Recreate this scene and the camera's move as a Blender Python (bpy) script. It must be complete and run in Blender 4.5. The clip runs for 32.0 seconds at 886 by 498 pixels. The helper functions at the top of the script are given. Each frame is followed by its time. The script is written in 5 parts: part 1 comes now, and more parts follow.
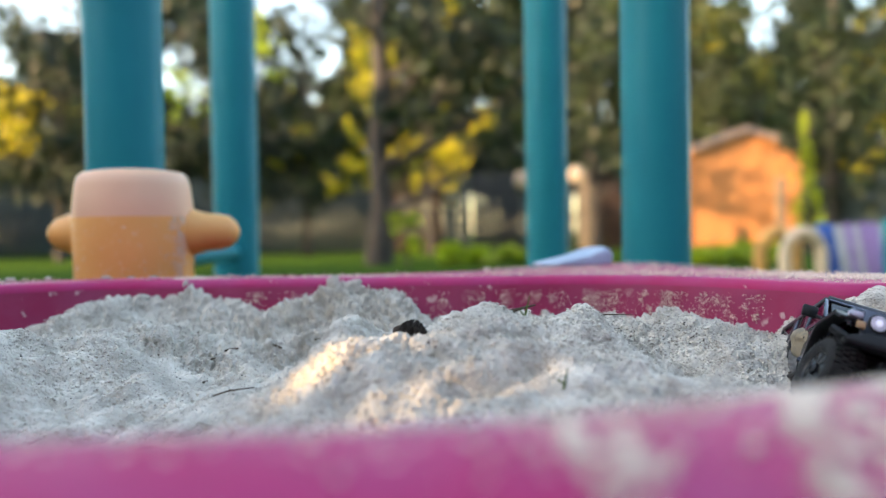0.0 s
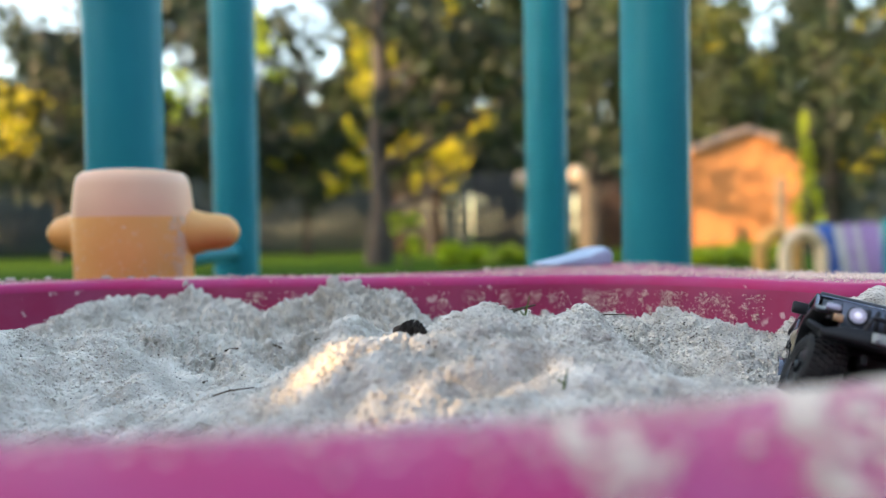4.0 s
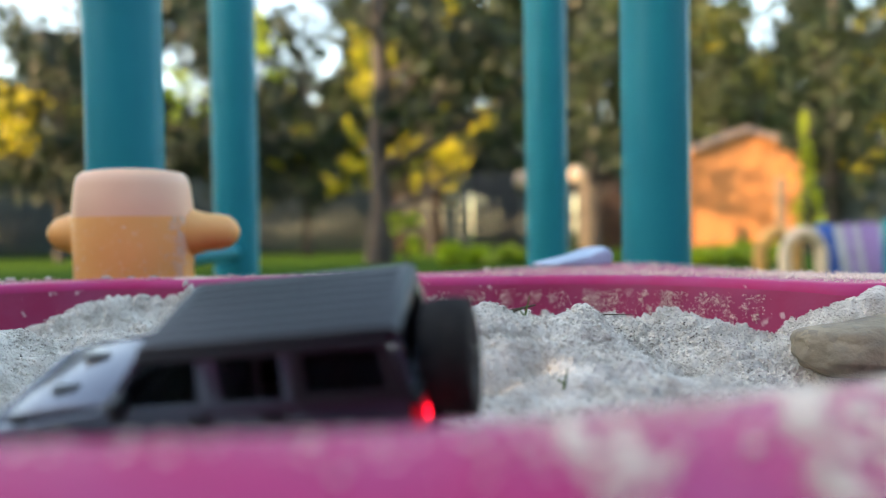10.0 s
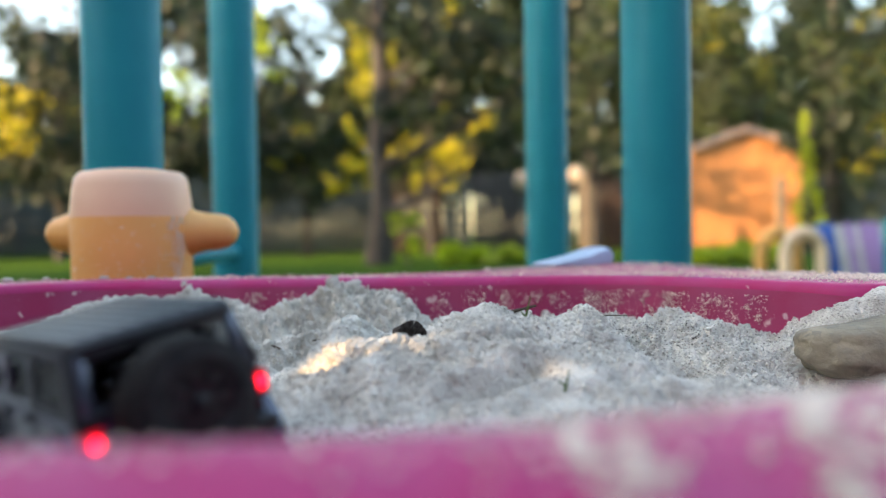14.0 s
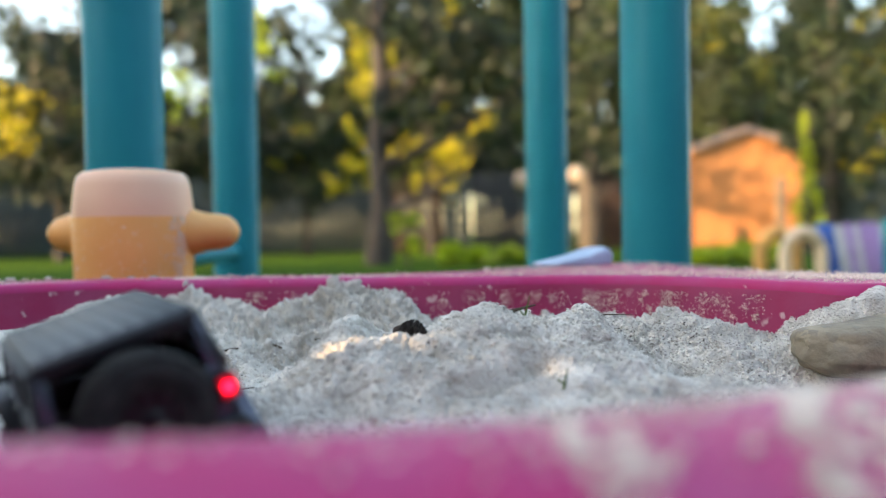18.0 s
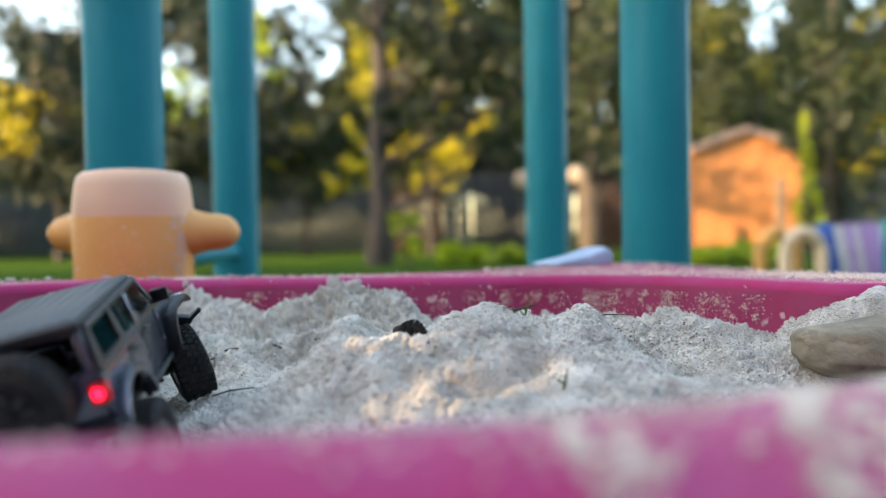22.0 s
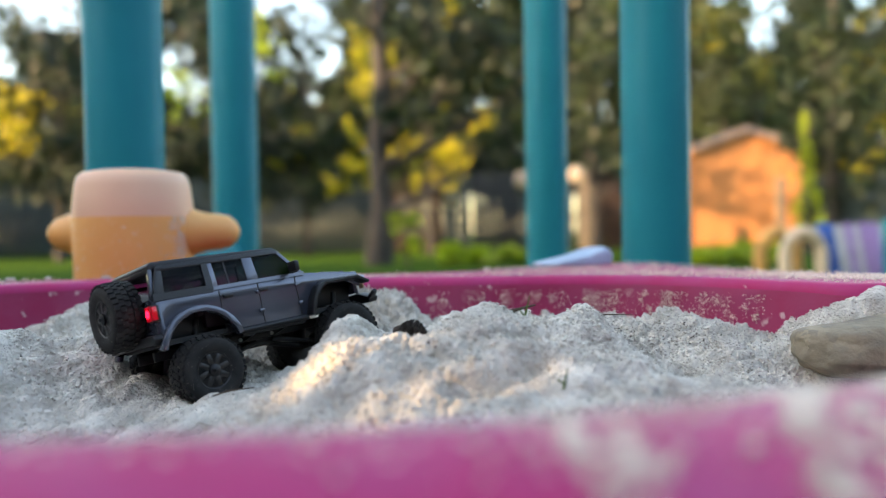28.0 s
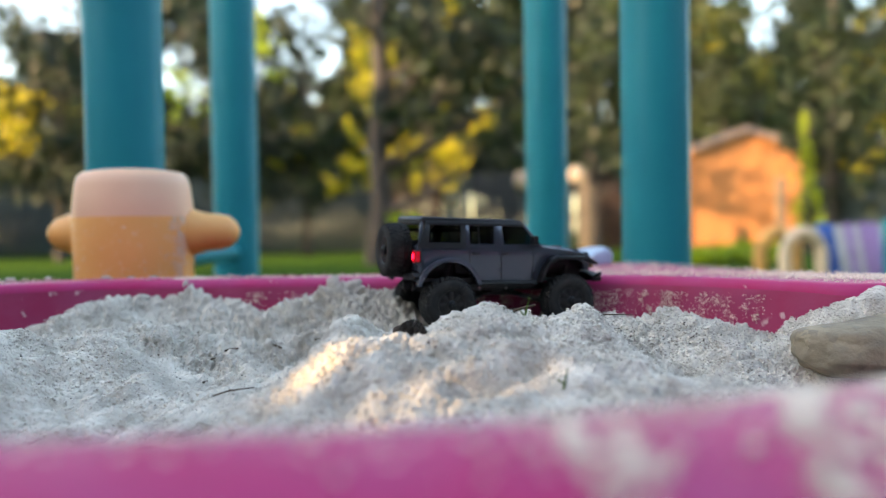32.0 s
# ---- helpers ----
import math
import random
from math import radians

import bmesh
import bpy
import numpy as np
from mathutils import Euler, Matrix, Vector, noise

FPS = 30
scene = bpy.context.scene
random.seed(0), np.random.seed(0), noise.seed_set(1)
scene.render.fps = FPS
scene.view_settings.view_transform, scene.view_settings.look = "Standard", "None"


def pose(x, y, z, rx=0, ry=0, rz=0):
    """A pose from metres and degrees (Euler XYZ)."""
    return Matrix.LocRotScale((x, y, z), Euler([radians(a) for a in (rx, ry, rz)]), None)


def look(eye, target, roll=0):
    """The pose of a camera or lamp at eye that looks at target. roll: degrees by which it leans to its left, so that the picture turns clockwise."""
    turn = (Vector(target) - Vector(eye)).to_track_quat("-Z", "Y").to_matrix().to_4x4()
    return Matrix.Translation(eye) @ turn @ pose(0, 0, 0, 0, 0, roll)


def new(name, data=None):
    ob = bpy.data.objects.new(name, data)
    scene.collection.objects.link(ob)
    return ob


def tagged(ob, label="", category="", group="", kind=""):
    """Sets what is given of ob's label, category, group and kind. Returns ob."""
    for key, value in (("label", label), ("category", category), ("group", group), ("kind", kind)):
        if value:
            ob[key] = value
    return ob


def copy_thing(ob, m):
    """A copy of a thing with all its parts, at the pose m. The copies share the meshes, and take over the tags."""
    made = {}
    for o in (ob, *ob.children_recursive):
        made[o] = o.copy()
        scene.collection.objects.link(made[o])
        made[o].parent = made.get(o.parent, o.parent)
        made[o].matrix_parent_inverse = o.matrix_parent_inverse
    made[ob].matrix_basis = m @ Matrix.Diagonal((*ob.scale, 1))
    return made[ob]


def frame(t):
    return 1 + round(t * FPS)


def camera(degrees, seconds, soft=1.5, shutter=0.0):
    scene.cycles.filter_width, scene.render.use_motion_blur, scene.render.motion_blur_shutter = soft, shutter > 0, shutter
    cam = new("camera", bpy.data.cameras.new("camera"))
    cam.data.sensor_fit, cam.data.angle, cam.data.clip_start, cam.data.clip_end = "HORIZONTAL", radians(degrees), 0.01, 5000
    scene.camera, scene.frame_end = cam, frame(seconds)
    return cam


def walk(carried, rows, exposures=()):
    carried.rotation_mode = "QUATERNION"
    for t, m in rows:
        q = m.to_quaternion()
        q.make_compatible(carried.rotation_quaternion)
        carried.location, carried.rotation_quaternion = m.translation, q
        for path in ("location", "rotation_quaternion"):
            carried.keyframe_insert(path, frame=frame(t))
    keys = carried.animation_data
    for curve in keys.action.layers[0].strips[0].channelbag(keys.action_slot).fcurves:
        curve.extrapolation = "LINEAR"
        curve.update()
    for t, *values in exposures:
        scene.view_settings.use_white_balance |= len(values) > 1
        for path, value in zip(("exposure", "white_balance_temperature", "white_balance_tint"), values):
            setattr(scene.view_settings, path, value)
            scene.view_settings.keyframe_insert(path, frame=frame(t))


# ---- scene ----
import itertools

cam = camera(57.8, 32.0, soft=1.2)
cam.data.dof.use_dof = True
cam.data.dof.focus_distance = 0.66
cam.data.dof.aperture_fstop = 2.95


def cam_pose(forward=0.0):
    return pose(0, forward, 0.42, 88.9, 0, 0) @ pose(0, 0, 0, 0, 0, -0.8)


# the phone stands still on the ground outside the box; it eases forward a little while it refocuses
walk(cam, [(0, cam_pose()), (11.3, cam_pose()), (12, cam_pose(0.006)), (13, cam_pose(0.009)), (14, cam_pose(0.006)),
           (15, cam_pose(0.002)), (16.5, cam_pose()), (32, cam_pose())],
     exposures=[(0, 2.72, 7950, 13), (32, 2.72, 7950, 13)])

# ---------------------------------------------------------------- light
SUN_AZ, SUN_EL = radians(245), radians(15)      # compass angle of the sun (clockwise from +y), low evening sun
world = bpy.data.worlds.new("evening_sky")
scene.world = world
world.use_nodes = True
wn = world.node_tree.nodes
sky = wn.new("ShaderNodeTexSky")
sky.sky_type = "NISHITA"
sky.sun_disc = False
sky.sun_elevation = SUN_EL
sky.sun_rotation = SUN_AZ
sky.air_density, sky.dust_density, sky.ozone_density = 1.0, 1.2, 1.0
world.node_tree.links.new(sky.outputs[0], wn["Background"].inputs[0])
wn["Background"].inputs[1].default_value = 0.15
sun_data = bpy.data.lights.new("sun", "SUN")
sun_data.energy, sun_data.angle, sun_data.color = 2.5, radians(0.53), (1.0, 0.74, 0.47)
sun = new("sun", sun_data)
sx, sy, sz = math.sin(SUN_AZ) * math.cos(SUN_EL), math.cos(SUN_AZ) * math.cos(SUN_EL), math.sin(SUN_EL)
sun.matrix_world = look((sx * 30, sy * 30, sz * 30), (0, 0, 0))


# ---------------------------------------------------------------- materials
def material(name, base, rough=0.5, metal=0.0, second=None, scale=20.0, spread=0.5, bump=0.0, bump_scale=200.0,
             coat=0.0, spec=0.5, per_piece=0.0, fine=None, fine_scale=400.0, fine_at=0.62, through_light=0.0, emit=0.0, cells=False):
    """A surface: base colour mixed with a second one by noise, with fine grains and a bump."""
    m = bpy.data.materials.new(name)
    m.use_nodes = True
    nt = m.node_tree
    n, l = nt.nodes, nt.links
    p = n["Principled BSDF"]
    p.inputs["Roughness"].default_value = rough
    p.inputs["Metallic"].default_value = metal
    p.inputs["Coat Weight"].default_value = coat
    p.inputs["Coat Roughness"].default_value = 0.12
    p.inputs["Specular IOR Level"].default_value = spec
    second = second or tuple(min(1, c * 0.72) for c in base)
    co = n.new("ShaderNodeTexCoord")
    no = n.new("ShaderNodeTexNoise")
    no.inputs["Scale"].default_value = scale
    no.inputs["Detail"].default_value = 5
    l.new(co.outputs["Object"], no.inputs["Vector"])
    ramp = n.new("ShaderNodeValToRGB")
    ramp.color_ramp.elements[0].position = 0.5 - spread * 0.4
    ramp.color_ramp.elements[1].position = 0.5 + spread * 0.4
    ramp.color_ramp.elements[0].color = (*second, 1)
    ramp.color_ramp.elements[1].color = (*base, 1)
    l.new(no.outputs["Fac"], ramp.inputs["Fac"])
    colour = ramp.outputs["Color"]
    if fine:
        gr = n.new("ShaderNodeTexNoise")
        gr.inputs["Scale"].default_value = fine_scale
        gr.inputs["Detail"].default_value = 3
        l.new(co.outputs["Object"], gr.inputs["Vector"])
        cut = n.new("ShaderNodeMapRange")
        cut.inputs["From Min"].default_value = fine_at
        cut.inputs["From Max"].default_value = fine_at + 0.06
        l.new(gr.outputs["Fac"], cut.inputs["Value"])
        mix = n.new("ShaderNodeMix")
        mix.data_type = "RGBA"
        l.new(cut.outputs[0], mix.inputs["Factor"])
        l.new(colour, mix.inputs["A"])
        mix.inputs["B"].default_value = (*fine, 1)
        colour = mix.outputs["Result"]
    if per_piece:
        geo = n.new("ShaderNodeNewGeometry")
        hsv = n.new("ShaderNodeHueSaturation")
        rng = n.new("ShaderNodeMapRange")
        rng.inputs["To Min"].default_value = 1 - per_piece
        rng.inputs["To Max"].default_value = 1 + per_piece
        l.new(geo.outputs["Random Per Island"], rng.inputs["Value"])
        l.new(rng.outputs[0], hsv.inputs["Value"])
        l.new(colour, hsv.inputs["Color"])
        colour = hsv.outputs["Color"]
    l.new(colour, p.inputs["Base Color"])
    if bump:
        if cells:
            bn = n.new("ShaderNodeTexVoronoi")
        else:
            bn = n.new("ShaderNodeTexNoise")
            bn.inputs["Detail"].default_value = 4
        bn.inputs["Scale"].default_value = bump_scale
        l.new(co.outputs["Object"], bn.inputs["Vector"])
        b = n.new("ShaderNodeBump")
        b.inputs["Strength"].default_value = bump
        b.inputs["Distance"].default_value = 0.6 / bump_scale
        b.invert = cells
        l.new(bn.outputs["Distance" if cells else "Fac"], b.inputs["Height"])
        l.new(b.outputs["Normal"], p.inputs["Normal"])
    if emit:
        p.inputs["Emission Color"].default_value = (*base, 1)
        p.inputs["Emission Strength"].default_value = emit
    if through_light:
        tr = n.new("ShaderNodeBsdfTranslucent")
        l.new(colour, tr.inputs["Color"])
        sh = n.new("ShaderNodeMixShader")
        sh.inputs["Fac"].default_value = through_light
        l.new(p.outputs[0], sh.inputs[1])
        l.new(tr.outputs[0], sh.inputs[2])
        l.new(sh.outputs[0], n["Material Output"].inputs["Surface"])
    return m


M = {}
M["sand"] = material("sand", (0.77, 0.72, 0.635), 0.95, second=(0.44, 0.40, 0.345), scale=30, spread=0.42, bump=1.0, bump_scale=520, cells=True,
                     spec=0.15, fine=(0.29, 0.25, 0.21), fine_scale=380, fine_at=0.635)
M["dry_crumb"] = material("dry_sand_crumbs", (0.91, 0.77, 0.65), 0.95, second=(0.83, 0.67, 0.56), scale=60, spec=0.15, per_piece=0.2)
M["crumb"] = material("sand_crumbs", (0.74, 0.69, 0.61), 0.95, second=(0.50, 0.46, 0.40), scale=60, spec=0.15, per_piece=0.22)
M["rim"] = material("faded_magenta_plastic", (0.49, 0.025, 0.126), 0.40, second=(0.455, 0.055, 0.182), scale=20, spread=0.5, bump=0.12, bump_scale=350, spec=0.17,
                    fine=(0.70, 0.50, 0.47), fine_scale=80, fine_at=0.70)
# same plastic as the rim, coloured darker to hold the walls' shade
M["shaded_rim_wall"] = material("shaded_magenta_plastic_wall", (0.36, 0.026, 0.092), 0.45, second=(0.38, 0.060, 0.145), scale=22, spread=0.6, bump=0.12, bump_scale=350, spec=0.3,
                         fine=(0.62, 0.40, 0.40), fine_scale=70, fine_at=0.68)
M["teal"] = material("teal_powder_coat", (0.0003, 0.260, 0.318), 0.45, second=(0.0003, 0.224, 0.279), scale=5, bump=0.05, bump_scale=160, spec=0.14)
M["orange"] = material("faded_orange_plastic", (0.97, 0.48, 0.155), 0.45, second=(0.92, 0.42, 0.12), scale=12, bump=0.1, bump_scale=300,
                       fine=(0.93, 0.78, 0.62), fine_scale=130, fine_at=0.70)
# the drum's cap is paler and pinker than its body
M["orange_top"] = material("pale_pinkish_orange_plastic", (0.97, 0.60, 0.40), 0.45, second=(0.93, 0.54, 0.35), scale=14, bump=0.1, bump_scale=300)
M["pale_blue"] = material("pale_blue_plastic", (0.44, 0.58, 0.74), 0.4, scale=18, bump=0.1)
M["rock"] = material("river_stone", (0.40, 0.32, 0.21), 0.85, second=(0.15, 0.125, 0.095), scale=34, spread=0.6, bump=0.5, bump_scale=180, fine=(0.25, 0.21, 0.15), fine_scale=90, fine_at=0.55)
M["grass"] = material("lawn", (0.0357, 0.068, 0.0102), 0.9, second=(0.0187, 0.03825, 0.00595), scale=0.5, bump=0.6, bump_scale=30, per_piece=0.25, spec=0.05)
M["soil"] = material("lawn_ground", (0.042, 0.090, 0.012), 0.95, second=(0.024, 0.052, 0.008), scale=0.7, bump=0.6, bump_scale=25, fine=(0.075, 0.13, 0.018), fine_scale=45, fine_at=0.55, spec=0.02)
M["bark"] = material("bark", (0.060, 0.053, 0.049), 0.95, second=(0.028, 0.025, 0.023), scale=9, bump=1.0, bump_scale=30)
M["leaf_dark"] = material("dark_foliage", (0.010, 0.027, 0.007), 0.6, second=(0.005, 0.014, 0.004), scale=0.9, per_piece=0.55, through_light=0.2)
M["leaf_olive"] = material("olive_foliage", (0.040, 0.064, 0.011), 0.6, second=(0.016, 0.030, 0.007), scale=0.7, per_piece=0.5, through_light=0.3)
# evening sunlight is put into this bright gold for clumps in dark crowns
M["leaf_sunlit_gold"] = material("sunlit_gold_foliage", (0.56, 0.48, 0.02), 0.55, second=(0.32, 0.30, 0.02), scale=0.9, per_piece=0.35, through_light=0.4)
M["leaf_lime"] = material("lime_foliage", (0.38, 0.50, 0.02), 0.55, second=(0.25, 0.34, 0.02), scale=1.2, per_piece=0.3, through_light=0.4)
# the fence colours are darkened in place of shade from the trees
M["fence_dark"] = material("weathered_shade_dark_fence", (0.062, 0.088, 0.092), 0.85, second=(0.035, 0.050, 0.053), scale=3, bump=0.4, bump_scale=40, per_piece=0.3)
M["fence_brown"] = material("brown_fence", (0.060, 0.034, 0.024), 0.85, second=(0.034, 0.020, 0.015), scale=3, bump=0.4, bump_scale=40, per_piece=0.25)
M["fence_grey"] = material("shade_darkened_grey_fence", (0.036, 0.042, 0.046), 0.85, second=(0.020, 0.024, 0.027), scale=3, bump=0.4, bump_scale=40, per_piece=0.3)
M["post_wood"] = material("pale_post_wood", (0.15, 0.12, 0.09), 0.8, scale=8, bump=0.3, bump_scale=60)
M["shed_wall"] = material("orange_brown_shed_wood", (0.54, 0.225, 0.080), 0.8, second=(0.42, 0.17, 0.062), scale=3, bump=0.3, bump_scale=50, per_piece=0.12)
M["shed_roof"] = material("faded_shed_roof", (0.42, 0.31, 0.26), 0.8, scale=4, bump=0.4, bump_scale=50)
M["yellow_plastic"] = material("ochre_plastic", (0.62, 0.34, 0.09), 0.45, scale=8)
M["cream_plastic"] = material("cream_plastic", (0.72, 0.58, 0.40), 0.45, scale=8)
M["blue_plastic"] = material("blue_plastic", (0.03, 0.14, 0.55), 0.4, scale=8)
M["lilac_plastic"] = material("lilac_plastic", (0.42, 0.28, 0.62), 0.4, scale=8)
M["white_plastic"] = material("grey_white_plastic", (0.60, 0.62, 0.66), 0.4, scale=8)
M["lamp_glass"] = material("beige_lamp_glass", (0.40, 0.35, 0.30), 0.4, scale=8)
# pale so that the added unseen wall bounces light onto the play area
M["shade_wall"] = material("shade_wall_plaster", (0.58, 0.55, 0.51), 0.9, scale=3, bump=0.3, bump_scale=40)
M["body"] = material("granite_grey_paint", (0.098, 0.112, 0.148), 0.27, metal=0.6, second=(0.084, 0.097, 0.130), scale=30, coat=0.5)
M["trim"] = material("black_textured_plastic", (0.009, 0.0095, 0.011), 0.42, second=(0.006, 0.0065, 0.008), scale=80, bump=0.15, bump_scale=1500, spec=0.35)
M["hardtop"] = material("matt_black_hardtop", (0.013, 0.015, 0.018), 0.44, second=(0.010, 0.011, 0.014), scale=60, bump=0.15, bump_scale=1200)
M["tyre"] = material("dusty_black_rubber", (0.010, 0.010, 0.011), 0.8, second=(0.030, 0.029, 0.027), scale=90, spread=0.5, bump=0.3, bump_scale=1500, fine=(0.26, 0.24, 0.21), fine_scale=700, fine_at=0.68, spec=0.25)
M["wheel_rim"] = material("satin_black_rim", (0.009, 0.009, 0.010), 0.35, scale=60)
M["steel"] = material("bright_steel", (0.45, 0.46, 0.48), 0.3, metal=1.0, scale=90)
M["plate"] = material("pale_grey_plate", (0.36, 0.40, 0.38), 0.4, scale=60)
M["interior"] = material("dark_maroon_interior", (0.016, 0.007, 0.010), 0.6, scale=60)
M["tail_glow"] = material("lit_red_lens", (1.0, 0.008, 0.03), 0.3, second=(1.0, 0.006, 0.025), scale=60, emit=1.5)
M["tail_red"] = material("red_lens", (0.55, 0.006, 0.02), 0.15, second=(0.45, 0.005, 0.016), scale=60, emit=0.06)
M["head_glow"] = material("lit_white_lens", (0.80, 0.82, 1.0), 0.2, second=(0.78, 0.80, 1.0), scale=60, emit=0.08)
M["signal"] = material("clear_signal_lens", (0.60, 0.60, 0.74), 0.15, scale=60)
M["signal_amber"] = material("amber_lens", (0.55, 0.33, 0.18), 0.2, scale=60)
M["cone"] = material("pine_cone_scales", (0.045, 0.03, 0.022), 0.9, scale=200, per_piece=0.4)
M["twig"] = material("dry_twig", (0.09, 0.06, 0.04), 0.9, scale=200)
M["blade"] = material("grass_blade", (0.11, 0.19, 0.035), 0.7, scale=100, through_light=0.3)


def tinted_glass(name, ior):
    m = bpy.data.materials.new(name)
    m.use_nodes = True
    p = m.node_tree.nodes["Principled BSDF"]
    p.inputs["Base Color"].default_value = (0.22, 0.24, 0.26, 1)
    p.inputs["Roughness"].default_value = 0.03
    p.inputs["Transmission Weight"].default_value = 1.0
    p.inputs["Specular IOR Level"].default_value = 0.12
    p.inputs["IOR"].default_value = ior
    return m


M["glass"] = tinted_glass("smoked_window", 1.14)
M["screen"] = tinted_glass("smoked_windscreen", 1.45)


# ---------------------------------------------------------------- building helpers
def part(name, bm, mat, parent=None, label="", smooth=True, at=None):
    """Links a bmesh as one mesh object under a thing or a part."""
    me = bpy.data.meshes.new(name)
    bm.normal_update()
    bm.to_mesh(me)
    bm.free()
    me.materials.append(M[mat])
    if smooth:
        me.shade_smooth()
        me.set_sharp_from_angle(angle=radians(38))
    ob = new(name, me)
    if parent:
        ob.parent = parent
    if at is not None:
        ob.matrix_basis = at
    if label:
        tagged(ob, label)
    return ob


def raw(name, verts, faces, mat, smooth=True):
    me = bpy.data.meshes.new(name)
    me.from_pydata(verts, [], faces)
    me.materials.append(M[mat])
    if smooth:
        me.shade_smooth()
    return new(name, me)


def bevelled(bm, faces_or_all=None, width=0.002, segments=2, angle=30):
    edges = [e for e in bm.edges if e.is_manifold and e.calc_face_angle(0) > radians(angle)]
    if edges:
        bmesh.ops.bevel(bm, geom=edges, offset=width, segments=segments, profile=0.5, affect="EDGES", clamp_overlap=True)
    return bm


def box(bm, c, s, rot=None):
    """Adds a box with centre c and full sizes s to bm."""
    m = Matrix.Translation(c) @ (rot.to_4x4() if rot else Matrix()) @ Matrix.Diagonal((*s, 1))
    bmesh.ops.create_cube(bm, size=1.0, matrix=m)
    return bm


def solid(*boxes, bevel=0.0):
    bm = bmesh.new()
    for b in boxes:
        box(bm, *b)
    return bevelled(bm, width=bevel) if bevel else bm


def prism(outline, a, b, axis="y"):
    """A closed outline of (u, v) points drawn out from a to b along an axis: y (u=x, v=z), x (u=y, v=z) or z (u=x, v=y)."""
    put = {"y": lambda u, v, w: (u, w, v), "x": lambda u, v, w: (w, u, v), "z": lambda u, v, w: (u, v, w)}[axis]
    bm = bmesh.new()
    lo = [bm.verts.new(put(u, v, a)) for u, v in outline]
    hi = [bm.verts.new(put(u, v, b)) for u, v in outline]
    bm.faces.new(lo)
    bm.faces.new(hi)
    for i in range(len(outline)):
        j = (i + 1) % len(outline)
        bm.faces.new((lo[i], lo[j], hi[j], hi[i]))
    bmesh.ops.recalc_face_normals(bm, faces=bm.faces)
    return bm


def lathe(profile, steps=48, axis="z", bm=None, shift=(0, 0, 0)):
    """Turns a profile of (radius, height) round an axis."""
    bm = bm or bmesh.new()
    rings = []
    for r, h in profile:
        ring = []
        for k in range(steps):
            a = 2 * math.pi * k / steps
            c, s = r * math.cos(a), r * math.sin(a)
            v = {"z": (c, s, h), "y": (c, h, s), "x": (h, c, s)}[axis]
            ring.append(bm.verts.new(Vector(v) + Vector(shift)))
        rings.append(ring)
    for p, q in zip(rings, rings[1:]):
        for k in range(steps):
            bm.faces.new((p[k], p[(k + 1) % steps], q[(k + 1) % steps], q[k]))
    for end in (rings[0], rings[-1]):
        bm.faces.new(end)
    bmesh.ops.recalc_face_normals(bm, faces=bm.faces)
    return bm


def tube(points, radii, steps=10, bm=None):
    """A round bar along points, with a radius at each."""
    bm = bm or bmesh.new()
    pts = [Vector(p) for p in points]
    rings = []
    for i, p in enumerate(pts):
        d = (pts[min(i + 1, len(pts) - 1)] - pts[max(i - 1, 0)]).normalized()
        u = d.orthogonal().normalized() if abs(d.z) > 0.9 else d.cross(Vector((0, 0, 1))).normalized()
        if abs(d.z) > 0.9:
            u = (Vector((1, 0, 0)) - d * d.x).normalized()
        w = d.cross(u)
        r = radii[i] if isinstance(radii, (list, tuple)) else radii
        rings.append([bm.verts.new(p + r * (math.cos(2 * math.pi * k / steps) * u + math.sin(2 * math.pi * k / steps) * w)) for k in range(steps)])
    for a, b in zip(rings, rings[1:]):
        for k in range(steps):
            bm.faces.new((a[k], a[(k + 1) % steps], b[(k + 1) % steps], b[k]))
    bm.faces.new(rings[0])
    bm.faces.new(rings[-1])
    bmesh.ops.recalc_face_normals(bm, faces=bm.faces)
    return bm


def lattice(ix, iy, seed):
    h = (ix.astype(np.int64) * 374761393 + iy.astype(np.int64) * 668265263 + seed * 1442695) & 0x7FFFFFFF
    h = ((h ^ (h >> 13)) * 1274126177) & 0x7FFFFFFF
    h = (h ^ (h >> 16)) & 0xFFFF
    return h / 65535.0


def field(x, y, size, seed):
    """Smooth noise from -1 to 1 with lumps of about that size."""
    u, v = x / size, y / size
    i, j = np.floor(u), np.floor(v)
    a, b = u - i, v - j
    a, b = a * a * a * (a * (a * 6 - 15) + 10), b * b * b * (b * (b * 6 - 15) + 10)
    p = lattice(i, j, seed) * (1 - a) + lattice(i + 1, j, seed) * a
    q = lattice(i, j + 1, seed) * (1 - a) + lattice(i + 1, j + 1, seed) * a
    return (p * (1 - b) + q * b) * 2 - 1


def step01(x, a, b):
    k = np.clip((x - a) / (b - a), 0, 1)
    return k * k * (3 - 2 * k)


def closed_curve(pts, n):
    """A closed smooth curve through pts."""
    out = []
    m = len(pts)
    for i in range(m):
        p0, p1, p2, p3 = (np.array(pts[(i + k) % m], float) for k in (-1, 0, 1, 2))
        for k in range(n):
            t = k / n
            out.append(0.5 * (2 * p1 + (p2 - p0) * t + (2 * p0 - 5 * p1 + 4 * p2 - p3) * t * t + (3 * p1 - p0 - 3 * p2 + p3) * t ** 3))
    return np.array(out)


